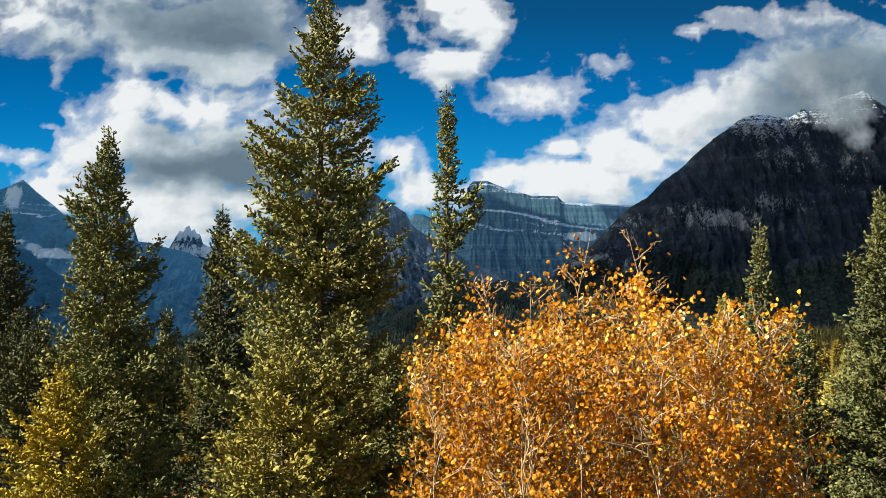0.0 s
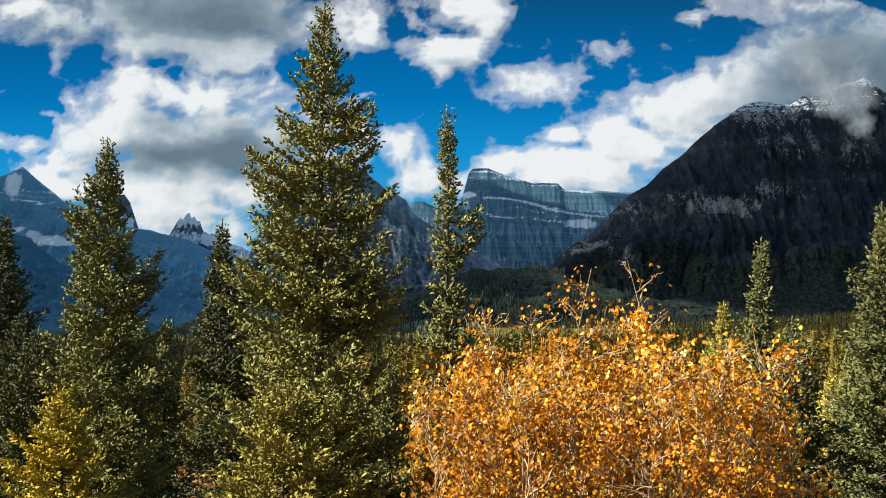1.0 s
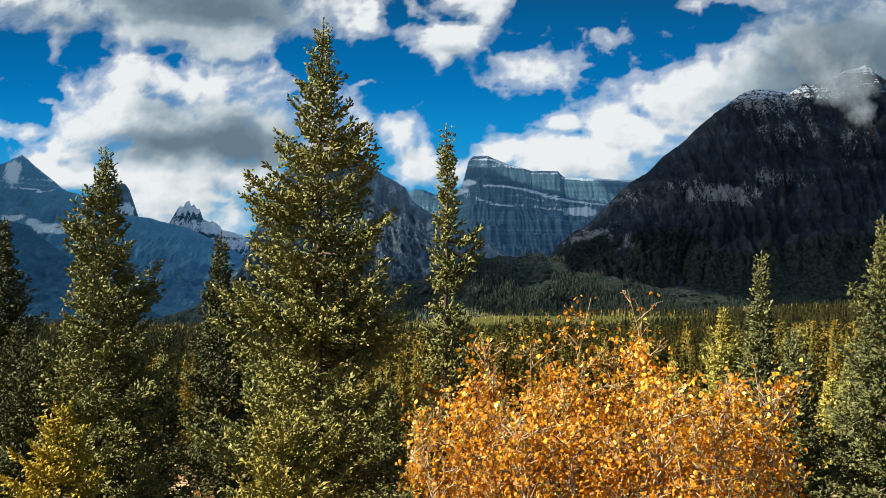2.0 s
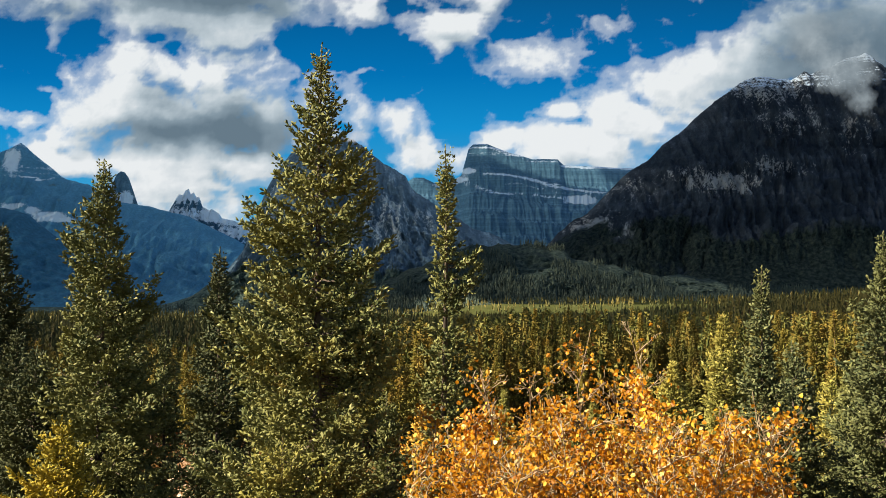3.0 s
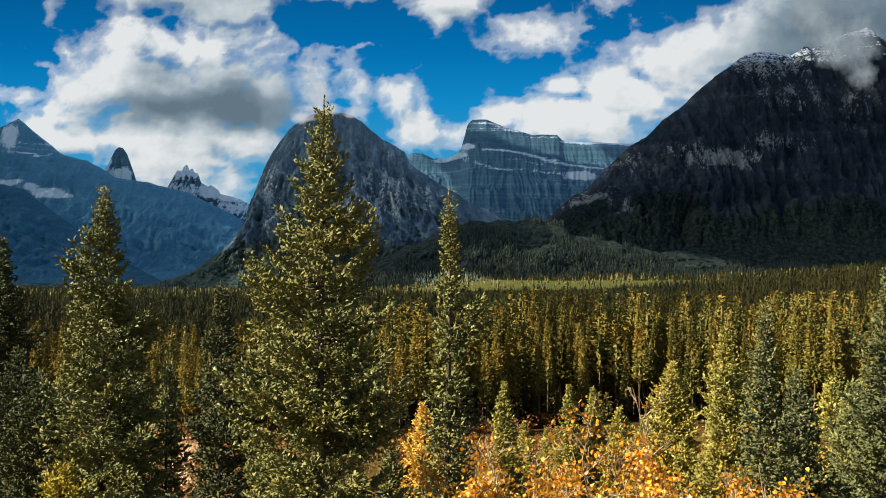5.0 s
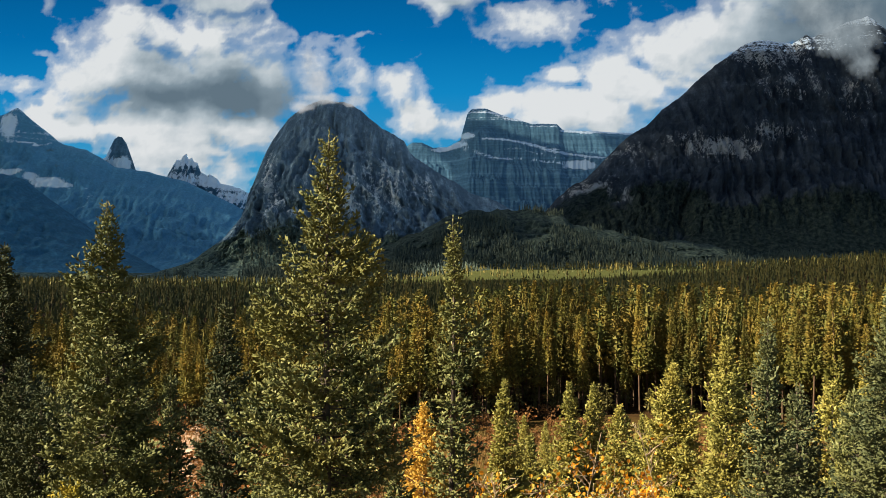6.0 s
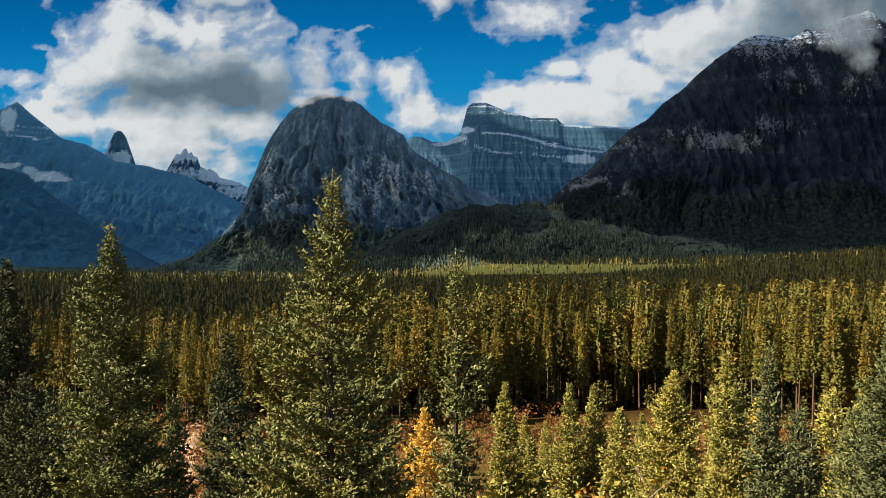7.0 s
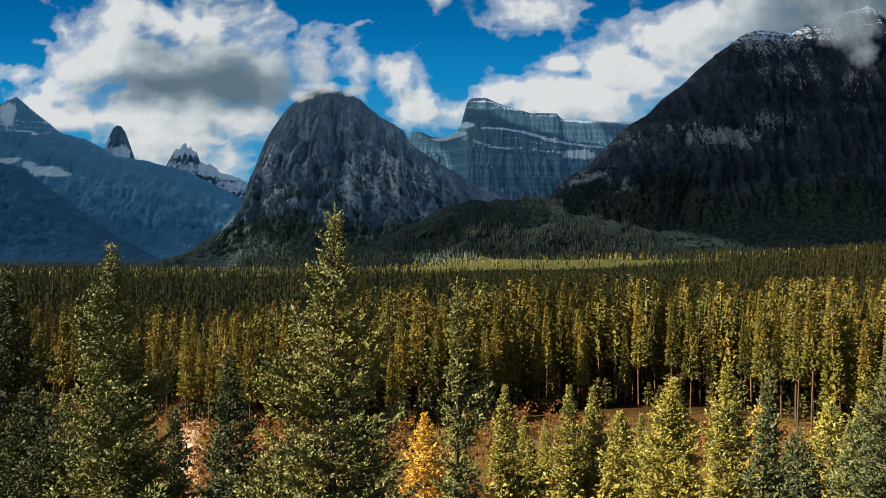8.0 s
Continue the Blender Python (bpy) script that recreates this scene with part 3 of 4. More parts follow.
CLOUDS_RIGHT = [(0.151, 0.169, 0.078, 0.024, 1), (0.211, 0.193, 0.066, 0.036, 1), (0.127, 0.205, 0.027, 0.013, 0.8), (0.259, 0.229, 0.066, 0.042, 1),
                (0.319, 0.259, 0.066, 0.042, 1), (0.373, 0.295, 0.066, 0.039, 1), (0.421, 0.265, 0.054, 0.042, 1), (0.319, 0.349, 0.048, 0.017, 0.75),
                (0.403, 0.352, 0.036, 0.013, 0.6), (0.448, 0.313, 0.036, 0.030, 0.8), (0.271, 0.340, 0.024, 0.012, 0.5), (0.061, 0.175, 0.030, 0.015, 0.8)]
CLOUDS_GREY = [(-0.25, 0.188, 0.085, 0.020, 1.1), (-0.270, 0.349, 0.078, 0.033, 1), (-0.336, 0.355, 0.072, 0.024, 0.6), (-0.282, 0.187, 0.072, 0.024, 0.9), (-0.227, 0.193, 0.042, 0.027, 0.9),
               (-0.306, 0.217, 0.036, 0.018, 0.5), (0.379, 0.277, 0.054, 0.036, 0.45), (0.421, 0.241, 0.042, 0.030, 0.8), (-0.203, 0.331, 0.036, 0.024, 0.5),
               (-0.408, 0.325, 0.054, 0.024, 0.4), (-0.005, 0.286, 0.030, 0.009, 0.4), (0.37, 0.262, 0.07, 0.03, 0.75), (0.42, 0.27, 0.09, 0.06, 1.05)]


def grid_faces(ny, nx):
    i, j = np.meshgrid(np.arange(ny - 1), np.arange(nx - 1), indexing="ij")
    return np.stack([i * nx + j, i * nx + j + 1, (i + 1) * nx + j + 1, (i + 1) * nx + j], -1).reshape(-1, 4)


def puffs(B, E, seed):
    """Rounded billows, as of heaped cloud: 0 in the clefts, 1 on the swellings."""
    out, amp, total, k = 0 * B, 1.0, 0.0, 13.0
    for o in range(5):
        n = fbm(B * k + 3 * o, E * k * 1.35 + 7 * o, seed + o, 1)
        out, total = out + amp * (1 - np.abs(n) * 2), total + amp
        amp, k = amp * 0.54, k * 2.1
    return out / total


def build_sky():
    """The far sky over the mountains: a curved sheet behind everything, with the day's cloud cover."""
    b = np.concatenate([np.linspace(-0.95, -0.53, 40), np.linspace(-0.525, 0.525, 420), np.linspace(0.53, 0.95, 40)])
    e = np.concatenate([np.linspace(-0.02, 0.05, 12), np.linspace(0.052, 0.44, 160), np.linspace(0.445, 0.60, 24)])
    B, E = np.meshgrid(b, e)
    D = np.stack([B, np.ones_like(B), E], -1)
    P = D / np.linalg.norm(D, axis=-1, keepdims=True) * 4880 + np.array([0, 0, 6])
    me = tri_mesh("backdrop_sky", P.reshape(-1, 3), grid_faces(*B.shape), True)

    def density(B, E):
        wb = B + 0.026 * fbm(B * 12, E * 18, 70, 7, 0.58)
        we = E + 0.018 * fbm(B * 12 + 40, E * 18, 80, 7, 0.58)
        dens = cover(wb, we, CLOUDS_LEFT + CLOUDS_LOW + CLOUDS_CENTRE + CLOUDS_RIGHT)
        # beyond the known part of the sky the broken cloud goes on at random
        more = smooth01(0.5, 0.6, np.abs(B)) + smooth01(0.43, 0.5, E)
        dens = np.maximum(dens, np.clip(more, 0, 1) * np.clip(0.5 + 1.2 * fbm(B * 6, E * 9, 90, 4), 0, 1))
        grey = cover(wb, we, CLOUDS_GREY)
        return np.maximum(dens, 0.95 * grey) + 0.62 * (puffs(wb, we, 95) - 0.42) * (1 - 0.75 * np.clip(grey, 0, 1)), grey

    dens, grey = density(B, E)
    # the side toward the sun is white, the side away from it and the thick bases are grey
    toward = 0.5 * density(B - 0.010, E + 0.016)[0] + 0.5 * density(B - 0.022, E + 0.034)[0]
    set_attribute(me, "dens", dens)
    set_attribute(me, "grey", 1.05 * grey + 0.55 * (toward - dens) + 0.10 * np.clip(toward, 0, 1))
    set_attribute(me, "rise", E)
    m, n, l, p = material("sky with broken clouds")
    n.remove(p)
    small = noise_node(n, l, 0.012, 7, rough=0.62)
    rag = calc(n, l, "MULTIPLY", calc(n, l, "SUBTRACT", small.outputs[0], 0.5), 0.42)
    d = calc(n, l, "ADD", attribute_node(n, "dens"), rag)
    alpha = ramp(n, l, d, [(0.26, (0, 0, 0)), (0.46, (0.38, 0.38, 0.38)), (0.74, (1, 1, 1))])
    alpha.color_ramp.interpolation = "EASE"
    blue = ramp(n, l, attribute_node(n, "rise"), [(0.10, (0.06, 0.41, 0.72)), (0.19, (0.007, 0.30, 0.69)), (0.25, (0.001, 0.19, 0.52)), (0.30, (0.001, 0.14, 0.40)), (0.36, (0.003, 0.09, 0.25)), (0.55, (0.005, 0.06, 0.18))])
    g = calc(n, l, "ADD", attribute_node(n, "grey"), calc(n, l, "MULTIPLY", rag, 0.6))
    body = ramp(n, l, g, [(0.0, (0.92, 0.955, 0.97)), (0.30, (0.56, 0.65, 0.71)), (0.62, (0.27, 0.36, 0.43)), (1.0, (0.15, 0.22, 0.28))])
    em = n.new("ShaderNodeEmission")
    l.new(mix(n, l, alpha.outputs[0], blue.outputs[0], body.outputs[0]), em.inputs[0])
    em.inputs["Strength"].default_value = 0.222
    l.new(em.outputs[0], n["Material Output"].inputs[0])
    tagged(part("backdrop_sky", me, m), "deep blue sky with broken white and grey clouds", "sky", kind="structure")


build_sky()


def cloud_material(dull, bright):
    m, n, l, p = material("self-lit cloud")
    n.remove(p)
    warp = noise_node(n, l, 0.008, 8, rough=0.6)
    d = calc(n, l, "ADD", attribute_node(n, "dens"), calc(n, l, "MULTIPLY", calc(n, l, "SUBTRACT", warp.outputs[0], 0.5), 1.5))
    alpha = ramp(n, l, d, [(0.35, (0, 0, 0)), (1.0, (0.8, 0.8, 0.8))])
    # the cloud glows by itself: emission stands in for sunlight on it
    tp, em = n.new("ShaderNodeBsdfTransparent"), n.new("ShaderNodeEmission")
    l.new(ramp(n, l, warp.outputs[0], [(0.35, dull), (0.62, bright)]).outputs[0], em.inputs[0])
    em.inputs["Strength"].default_value = 0.222
    mx = n.new("ShaderNodeMixShader")
    l.new(alpha.outputs[0], mx.inputs[0])
    l.new(tp.outputs[0], mx.inputs[1])
    l.new(em.outputs[0], mx.inputs[2])
    l.new(mx.outputs[0], n["Material Output"].inputs[0])
    return m


M_CLOUD = cloud_material((0.17, 0.22, 0.26), (0.42, 0.49, 0.53))
M_WISP = cloud_material((0.42, 0.46, 0.48), (0.90, 0.91, 0.92))


def cap_cloud(label, dist, b0, b1, e0, e1, blobs, seed, mat):
    """A thin cloud that hangs round a summit: three loose billowing layers."""
    V, F, dens = [], [], []
    for k in range(3):
        B, E = np.meshgrid(np.linspace(b0, b1, 60), np.linspace(e0, e1, 50))
        Y = dist + 45 * k + 40 * fbm(B * 40, E * 40, seed + k * 7, 3)
        V.append((np.stack([B * Y, Y, E * Y + 6], -1).reshape(-1, 3), grid_faces(50, 60)))
        wb = B + 0.006 * fbm(B * 60, E * 60, seed + 30 + k, 3)
        we = E + 0.006 * fbm(B * 60, E * 60, seed + 50 + k, 3)
        rim = smooth01(0, 0.15, (B - b0) / (b1 - b0)) * smooth01(0, 0.15, (b1 - B) / (b1 - b0)) * smooth01(0, 0.15, (E - e0) / (e1 - e0)) * smooth01(0, 0.15, (e1 - E) / (e1 - e0))
        dens.append((cover(wb, we, blobs) * rim - 0.35 * (1 - rim)).ravel())
    me = tri_mesh("cloud", *joined(V), True)
    set_attribute(me, "dens", np.concatenate(dens))
    tagged(part("glowing_summit_cloud", me, mat), label, "cloud", kind="structure")


cap_cloud("grey-white cloud wrapped round a dark summit", 2850, 0.30, 0.52, 0.17, 0.36,
          [(0.385, 0.275, 0.035, 0.025, 0.75), (0.425, 0.255, 0.035, 0.03, 0.85), (0.44, 0.225, 0.018, 0.02, 0.55), (0.40, 0.30, 0.05, 0.025, 0.6), (0.35, 0.275, 0.03, 0.014, 0.5)], 300, M_CLOUD)
cap_cloud("white wisps of cloud trailing off a rock dome", 2600, -0.19, -0.06, 0.155, 0.26,
          [(-0.135, 0.185, 0.022, 0.006, 0.75), (-0.156, 0.176, 0.014, 0.005, 0.72), (-0.105, 0.182, 0.016, 0.005, 0.65), (-0.14, 0.205, 0.018, 0.016, 0.6), (-0.15, 0.228, 0.012, 0.02, 0.55)], 340, M_WISP)


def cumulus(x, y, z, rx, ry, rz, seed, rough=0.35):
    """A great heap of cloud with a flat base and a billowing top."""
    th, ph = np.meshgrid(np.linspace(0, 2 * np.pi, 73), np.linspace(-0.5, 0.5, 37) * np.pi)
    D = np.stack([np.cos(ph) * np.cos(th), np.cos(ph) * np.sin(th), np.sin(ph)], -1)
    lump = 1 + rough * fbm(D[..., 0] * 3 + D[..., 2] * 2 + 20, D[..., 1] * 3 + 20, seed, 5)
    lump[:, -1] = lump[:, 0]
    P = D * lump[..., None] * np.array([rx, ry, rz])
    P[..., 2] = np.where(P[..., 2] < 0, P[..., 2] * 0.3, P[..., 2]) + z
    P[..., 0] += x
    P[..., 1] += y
    tagged(part("cloud", tri_mesh("cloud", P.reshape(-1, 3), grid_faces(*th.shape), True), M_HEAP), "unseen white cumulus cloud added to cast shade", "cloud", kind="stuff")


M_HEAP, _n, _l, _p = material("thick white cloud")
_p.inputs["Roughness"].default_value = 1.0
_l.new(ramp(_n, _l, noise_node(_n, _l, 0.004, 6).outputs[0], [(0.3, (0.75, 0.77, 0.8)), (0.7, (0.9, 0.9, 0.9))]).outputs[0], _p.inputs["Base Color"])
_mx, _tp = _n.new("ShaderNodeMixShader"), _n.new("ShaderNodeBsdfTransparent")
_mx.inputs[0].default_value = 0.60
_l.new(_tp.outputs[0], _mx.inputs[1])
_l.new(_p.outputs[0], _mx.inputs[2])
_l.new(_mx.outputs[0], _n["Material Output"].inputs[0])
# clouds out of view, added so that their shade falls on the mountains
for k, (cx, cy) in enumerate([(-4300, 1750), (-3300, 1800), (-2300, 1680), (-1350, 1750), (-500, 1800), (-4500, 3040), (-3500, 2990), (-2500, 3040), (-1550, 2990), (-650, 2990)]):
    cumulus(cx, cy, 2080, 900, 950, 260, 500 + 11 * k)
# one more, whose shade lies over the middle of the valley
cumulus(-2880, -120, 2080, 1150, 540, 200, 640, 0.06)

# ---------------------------------------------------------------- conifers
# one needled shoot: a three-sided spindle, blunt and a little crooked
SHOOT_V = np.array([(0.0, 0.1, 0.0), (0.50, 1.05, 0.1), (0.66, -0.55, 0.85), (0.42, -0.45, -0.90), (1.0, 0.25, 0.0)])
SHOOT_F = np.array([[0, 2, 1], [0, 3, 2], [0, 1, 3], [4, 1, 2], [4, 2, 3], [4, 3, 1]])
NEEDLE_V = np.array([(-0.05, 0.0, 0.7), (0.0, 0.75, -0.5), (0.1, -0.75, -0.5), (1.0, 0.0, 0.1)])
NEEDLE_F = np.array([[0, 1, 3], [1, 2, 3], [2, 0, 3]])


def unit(v):
    return v / (np.linalg.norm(v, axis=-1, keepdims=True) + 1e-9)


def bough(r, foot, az, L, lift, shoot, rise=0.22):
    """One limb in its flat fan of side twigs: its axis, and foot, direction and length of every needled shoot."""
    h, side = np.array([math.cos(az), math.sin(az), 0.0]), np.array([-math.sin(az), math.cos(az), 0.0])
    ss = np.linspace(0, 1, 6)
    pts = foot + (h * math.cos(lift) + np.array([0, 0, math.sin(lift)])) * (L * ss)[:, None]
    pts[:, 2] += L * (rise * ss ** 2.4 - 0.10 * np.sin(np.pi * ss))
    pts += side * (L * 0.07 * r.normal() * ss ** 2)[:, None]
    n = max(2, int(L / (0.66 * shoot)))
    s = np.linspace(0.30 if L > 4 * shoot else 0.12, 1.0, n) + r.normal(0, 0.02, n)
    at = np.stack([np.interp(s, ss, pts[:, q]) for q in range(3)], -1)
    run = unit(np.stack([np.interp(s, ss, np.gradient(pts[:, q])) for q in range(3)], -1))
    tw = np.minimum(0.50 * L * np.clip(1.06 - s, 0, 1) ** 0.75 + 0.45 * shoot, 0.40) * r.uniform(0.65, 1.15, n)
    O, D = [at], [run + r.normal(0, 0.25, (n, 3))]
    for sg in (-1.0, 1.0):
        way = unit(run * 0.75 + side * sg * r.uniform(0.5, 0.95, n)[:, None] + np.stack([0 * s, 0 * s, r.uniform(-0.40, 0.20, n)], -1))
        m = int(max(1, np.ceil(tw.max() / (0.70 * shoot))))
        for k in range(m):
            q = (k + 0.5) * 0.70 * shoot
            ok = (q < tw) & (r.random(n) > 0.06)
            if not ok.any():
                continue
            O.append(at[ok] + way[ok] * q + r.normal(0, 0.10 * shoot, (ok.sum(), 3)))
            bend = r.normal(0, 0.55, (ok.sum(), 3))
            bend[:, 2] += 0.22
            D.append(way[ok] + bend)
    O, D = np.concatenate(O), np.concatenate(D)
    return pts, O, D, shoot * r.uniform(0.65, 1.35, len(O))


def spruce(x, y, top, radius, rate, mat, label, shoot=0.085, seed=0, density=1.0, lean=(0, 0), whorl=0.19, low=0.25, ragged=1.0, boughs=(), name="spruce", group="spruces on the hillside"):
    """One spruce: trunk, whorled limbs and needled crown. radius * (1 - exp(-d / rate)) is the crown's radius d below the tip.
    boughs: further limbs that stand out, as (depth below the tip, bearing in degrees, length)."""
    r = np.random.default_rng(1000 + seed)
    z0 = float(ground_z(x, y))
    H = top - z0
    ob = new(name)
    ob.location = (x, y, z0)
    zz = np.linspace(-0.25, H, 14)
    sway = 0.006 * H * np.sin(zz / H * 5 + seed)
    axis = np.stack([lean[0] * (zz / H) ** 2 + sway * 0.4, lean[1] * (zz / H) ** 2 + sway * 0.3, zz], -1)
    axis[-1, :2] = lean
    stem = lambda z: np.array([np.interp(z, zz, axis[:, 0]), np.interp(z, zz, axis[:, 1]), z])
    limbs, O, D, S = [], [], [], []
    shoot = 0.62 * shoot
    fine_to = 3.3 - 0.163 * y - z0

    def limb(z, az, L, lift, size):
        pts, o, d, q = bough(r, stem(z), az, L, lift, size)
        if L > 2.5 * size:
            limbs.append(tube(pts, np.linspace(0.004 + 0.010 * L, 0.002, 6), 3))
        O.append(o)
        D.append(d)
        S.append(q)

    # the leader: close upright shoots
    k = int(0.30 / (0.30 * shoot))
    zl = H - np.linspace(0.0, 0.30, k) - 0.4 * shoot
    al = np.arange(k) * 2.4
    open_ = np.clip((H - zl) * 2.2, 0.1, 0.75)
    O.append(np.stack([stem(q) for q in zl]))
    D.append(np.stack([np.cos(al) * open_, np.sin(al) * open_, np.ones(k)], -1))
    S.append(np.full(k, 0.75 * shoot))
    z = H - 0.16
    while z > low:
        d = H - z
        size = shoot * min(1.0, 0.62 + 0.4 * d) if z > fine_to else shoot * 2.4
        full = (radius * (1 - math.exp(-d / rate)) - 0.4 * size) * min(1.0, 0.62 + 0.38 * d)
        count = 5 + r.poisson(1.5 * density) if z > fine_to else 5
        turn = r.uniform(0, 6.28)
        up = math.radians(40 - 54 * min(1, d / (0.75 * H)) ** 0.5)
        for c in range(count):
            az = turn + c * 6.283 / count + r.normal(0, 0.22)
            lump = float(fbm(np.array(2.2 * math.cos(az) + 7), np.array(2.2 * math.sin(az) + z * 1.3 / max(0.35, radius) + 9), 600 + seed, 2))
            L = full * r.uniform(0.72, 1.10) * min(1.35, max(0.55, 1 + 0.6 * ragged * lump))
            limb(z + r.uniform(-0.25, 0.25) * whorl, az, max(0.07, L), up + r.normal(0, 0.12), size)
        for c in range(int((4 + r.poisson(2.2 * density)) if d > 0.3 else 2)):
            limb(z + r.uniform(-0.5, 0.5) * whorl, r.uniform(0, 6.28), max(0.07, full * r.uniform(0.3, 0.8)), up + r.normal(0, 0.28), size)
        z -= 0.80 * whorl * r.uniform(0.65, 1.3) * (0.38 + 0.62 * min(1, d / 1.2)) * (1 if z > fine_to else 1.8)
    for d, bearing, L in boughs:
        for c in range(4):
            limb(H - d + r.normal(0, 0.07), math.radians(bearing) + r.normal(0, 0.18), L * r.uniform(0.72, 1.05), r.normal(0.12, 0.10), shoot)
    O, D, S = np.concatenate(O), np.concatenate(D), np.concatenate(S)
    part("trunk", tri_mesh("trunk", *joined([tube(axis, np.linspace(0.010 * H + 0.012, 0.004, 14), 8)] + limbs)), M_TRUNK, ob)
    part("crown", tri_mesh("crown", *scatter(SHOOT_V, SHOOT_F, O, frames(D, S, S * r.uniform(0.18, 0.27, len(S)), r))), mat, ob)
    tagged(ob, label, "tree", group)
    return ob


SPRUCES = [
    # x, y, tip height, radius, rate, needles, seed, shoot, density, label
    (-1.08, 7.80, 6.78, 0.94, 2.20, M_SPRUCE, 1, 0.078, 1.2, "tall ragged spruce with dense olive-green branches"),
    (-1.18, 6.75, 3.66, 0.72, 0.55, M_BLUE, 2, 0.080, 1.2, "bushy yellow-green young spruce in the sun"),
    (-0.06, 9.00, 6.12, 0.42, 2.50, M_SPRUCE, 3, 0.085, 1.7, "slender spruce with a narrow pointed spire"),
    (-4.63, 12.50, 6.54, 1.16, 2.60, M_SPRUCE, 4, 0.110, 1.2, "broad cone-shaped dark green spruce"),
    (-2.78, 11.25, 5.28, 0.52, 1.30, M_SPRUCE_SHADED, 5, 0.100, 1.6, "narrow dark spruce in shade"),
    (-8.45, 17.70, 6.15, 0.85, 1.60, M_SPRUCE_SHADED, 6, 0.14, 1.2, "dark green spruce at the hillside edge"),
    (3.70, 11.30, 5.05, 0.50, 1.70, M_GREY, 7, 0.10, 1.6, "slim grey-green young spruce with sparse whorls"),
    (4.50, 12.45, 4.12, 0.80, 1.40, M_GREY, 8, 0.11, 1.6, "young grey-green spruce on the slope"),
    (5.02, 11.00, 5.44, 0.75, 1.60, M_GREY, 9, 0.10, 1.6, "ragged olive spruce on the slope"),
    (-0.62, 9.60, 3.70, 0.45, 0.80, M_SPRUCE, 10, 0.095, 1.0, "shaded young spruce on the slope"),
    (-4.14, 13.60, 4.15, 0.40, 0.90, M_SPRUCE, 11, 0.12, 1.2, "young green spruce on the slope"),
    (-3.25, 10.20, 2.80, 0.60, 0.80, M_SPRUCE, 12, 0.10, 1.0, "small green spruce on the slope"),
    (-5.90, 13.40, 4.00, 0.80, 1.00, M_SPRUCE_SHADED, 13, 0.12, 1.0, "young dark green spruce on the slope"),
    (-7.10, 15.50, 4.20, 0.80, 1.00, M_SPRUCE_SHADED, 14, 0.13, 1.0, "young dark spruce on the slope"),
    (4.84, 16.90, 4.47, 0.90, 1.90, M_BLUE, 15, 0.13, 1.6, "young grey-green spruce on the slope"),
    (6.10, 26.00, 3.08, 1.30, 2.20, M_BLUE, 16, 0.18, 1.6, "sunlit yellow-green spruce lower down the slope"),
    (6.55, 15.60, 3.70, 0.60, 0.90, M_SPRUCE, 17, 0.13, 1.0, "olive young spruce on the slope"),
]
LONG_BOUGHS = {1: [(1.10, 8, 0.46), (1.62, 172, 0.64), (1.95, -12, 0.62), (2.55, 190, 0.86), (2.75, -5, 0.68)], 3: [(1.20, -10, 0.40), (1.40, 8, 0.36)], 4: [(1.1, 175, 0.60), (2.0, 0, 0.85)]}
for x, y, top, radius, rate, mat, seed, shoot, dense, label in SPRUCES:
    spruce(x, y, top, radius, rate, mat, label, seed=seed, shoot=shoot, density=dense, lean=(0.03 * math.sin(seed * 3), 0.0), ragged=1.35, boughs=LONG_BOUGHS.get(seed, ()))
# lower trees that fill the slope behind them
for k, (x, y, top, radius) in enumerate([(-9.6, 22, 3.2, 1.0), (-7.6, 20, 2.4, 0.9), (-6.5, 19, 2.3, 0.9), (-9.0, 25, 2.0, 1.0), (-4.2, 22, 1.6, 0.9), (-2.9, 18, 1.9, 0.8),
                                         (-1.9, 14.5, 2.6, 0.7), (-1.1, 13.2, 2.2, 0.7), (-0.9, 19, 0.9, 0.9), (-10.8, 26, 2.6, 1.1), (9.6, 24, 2.8, 1.0), (8.3, 19.5, 3.0, 0.9),
                                         (10.9, 25, 2.3, 1.0), (12.6, 29, 2.2, 1.1), (7.4, 21, 2.0, 0.8), (1.0, 20, 0.4, 0.8)]):
    spruce(x, y, top, 1.25 * radius, 2.0, (M_SPRUCE, M_BLUE, M_SPRUCE_SHADED)[k % 3], "young spruce further down the slope", seed=70 + k, shoot=0.21, whorl=0.34, density=0.9)
spruce(-4.10, 10.0, 3.42, 0.62, 0.7, M_GOLDFIR, "small bright yellow-green conifer", seed=30, shoot=0.10, name="yellow_conifer", group="yellowing conifers")
young = []
for k, (x, y, top, rad) in enumerate([(2.2, 39, 1.05, 1.15), (5.6, 45, 0.35, 1.15), (6.9, 46, 0.1, 1.1), (6.7, 38, 0.2, 1.5), (3.5, 42, -1.6, 0.8)]):
    young.append(spruce(x, y, top, 0.92 * rad, 2.3, M_BLUE, "young yellow-green conifer in the clearing", seed=40 + k, shoot=0.28, whorl=0.32, density=1.2, name="young_conifer", group="young conifers in the clearing"))
crowd = np.random.default_rng(91)
for k in range(14):
    y = crowd.uniform(46, 84)
    x = crowd.uniform(-0.16, 0.47) * y
    copy_thing(young[k % 5], pose(x, y, float(ground_z(x, y)) - 0.05, 0, 0, crowd.uniform(0, 360)) @ Matrix.Scale(crowd.uniform(0.55, 0.85), 4))
spruce(-0.9, 30, 1.45, 1.15, 1.7, M_GOLD, "golden autumn larch on the slope", seed=51, shoot=0.2, whorl=0.3, name="larch", group="golden larches")
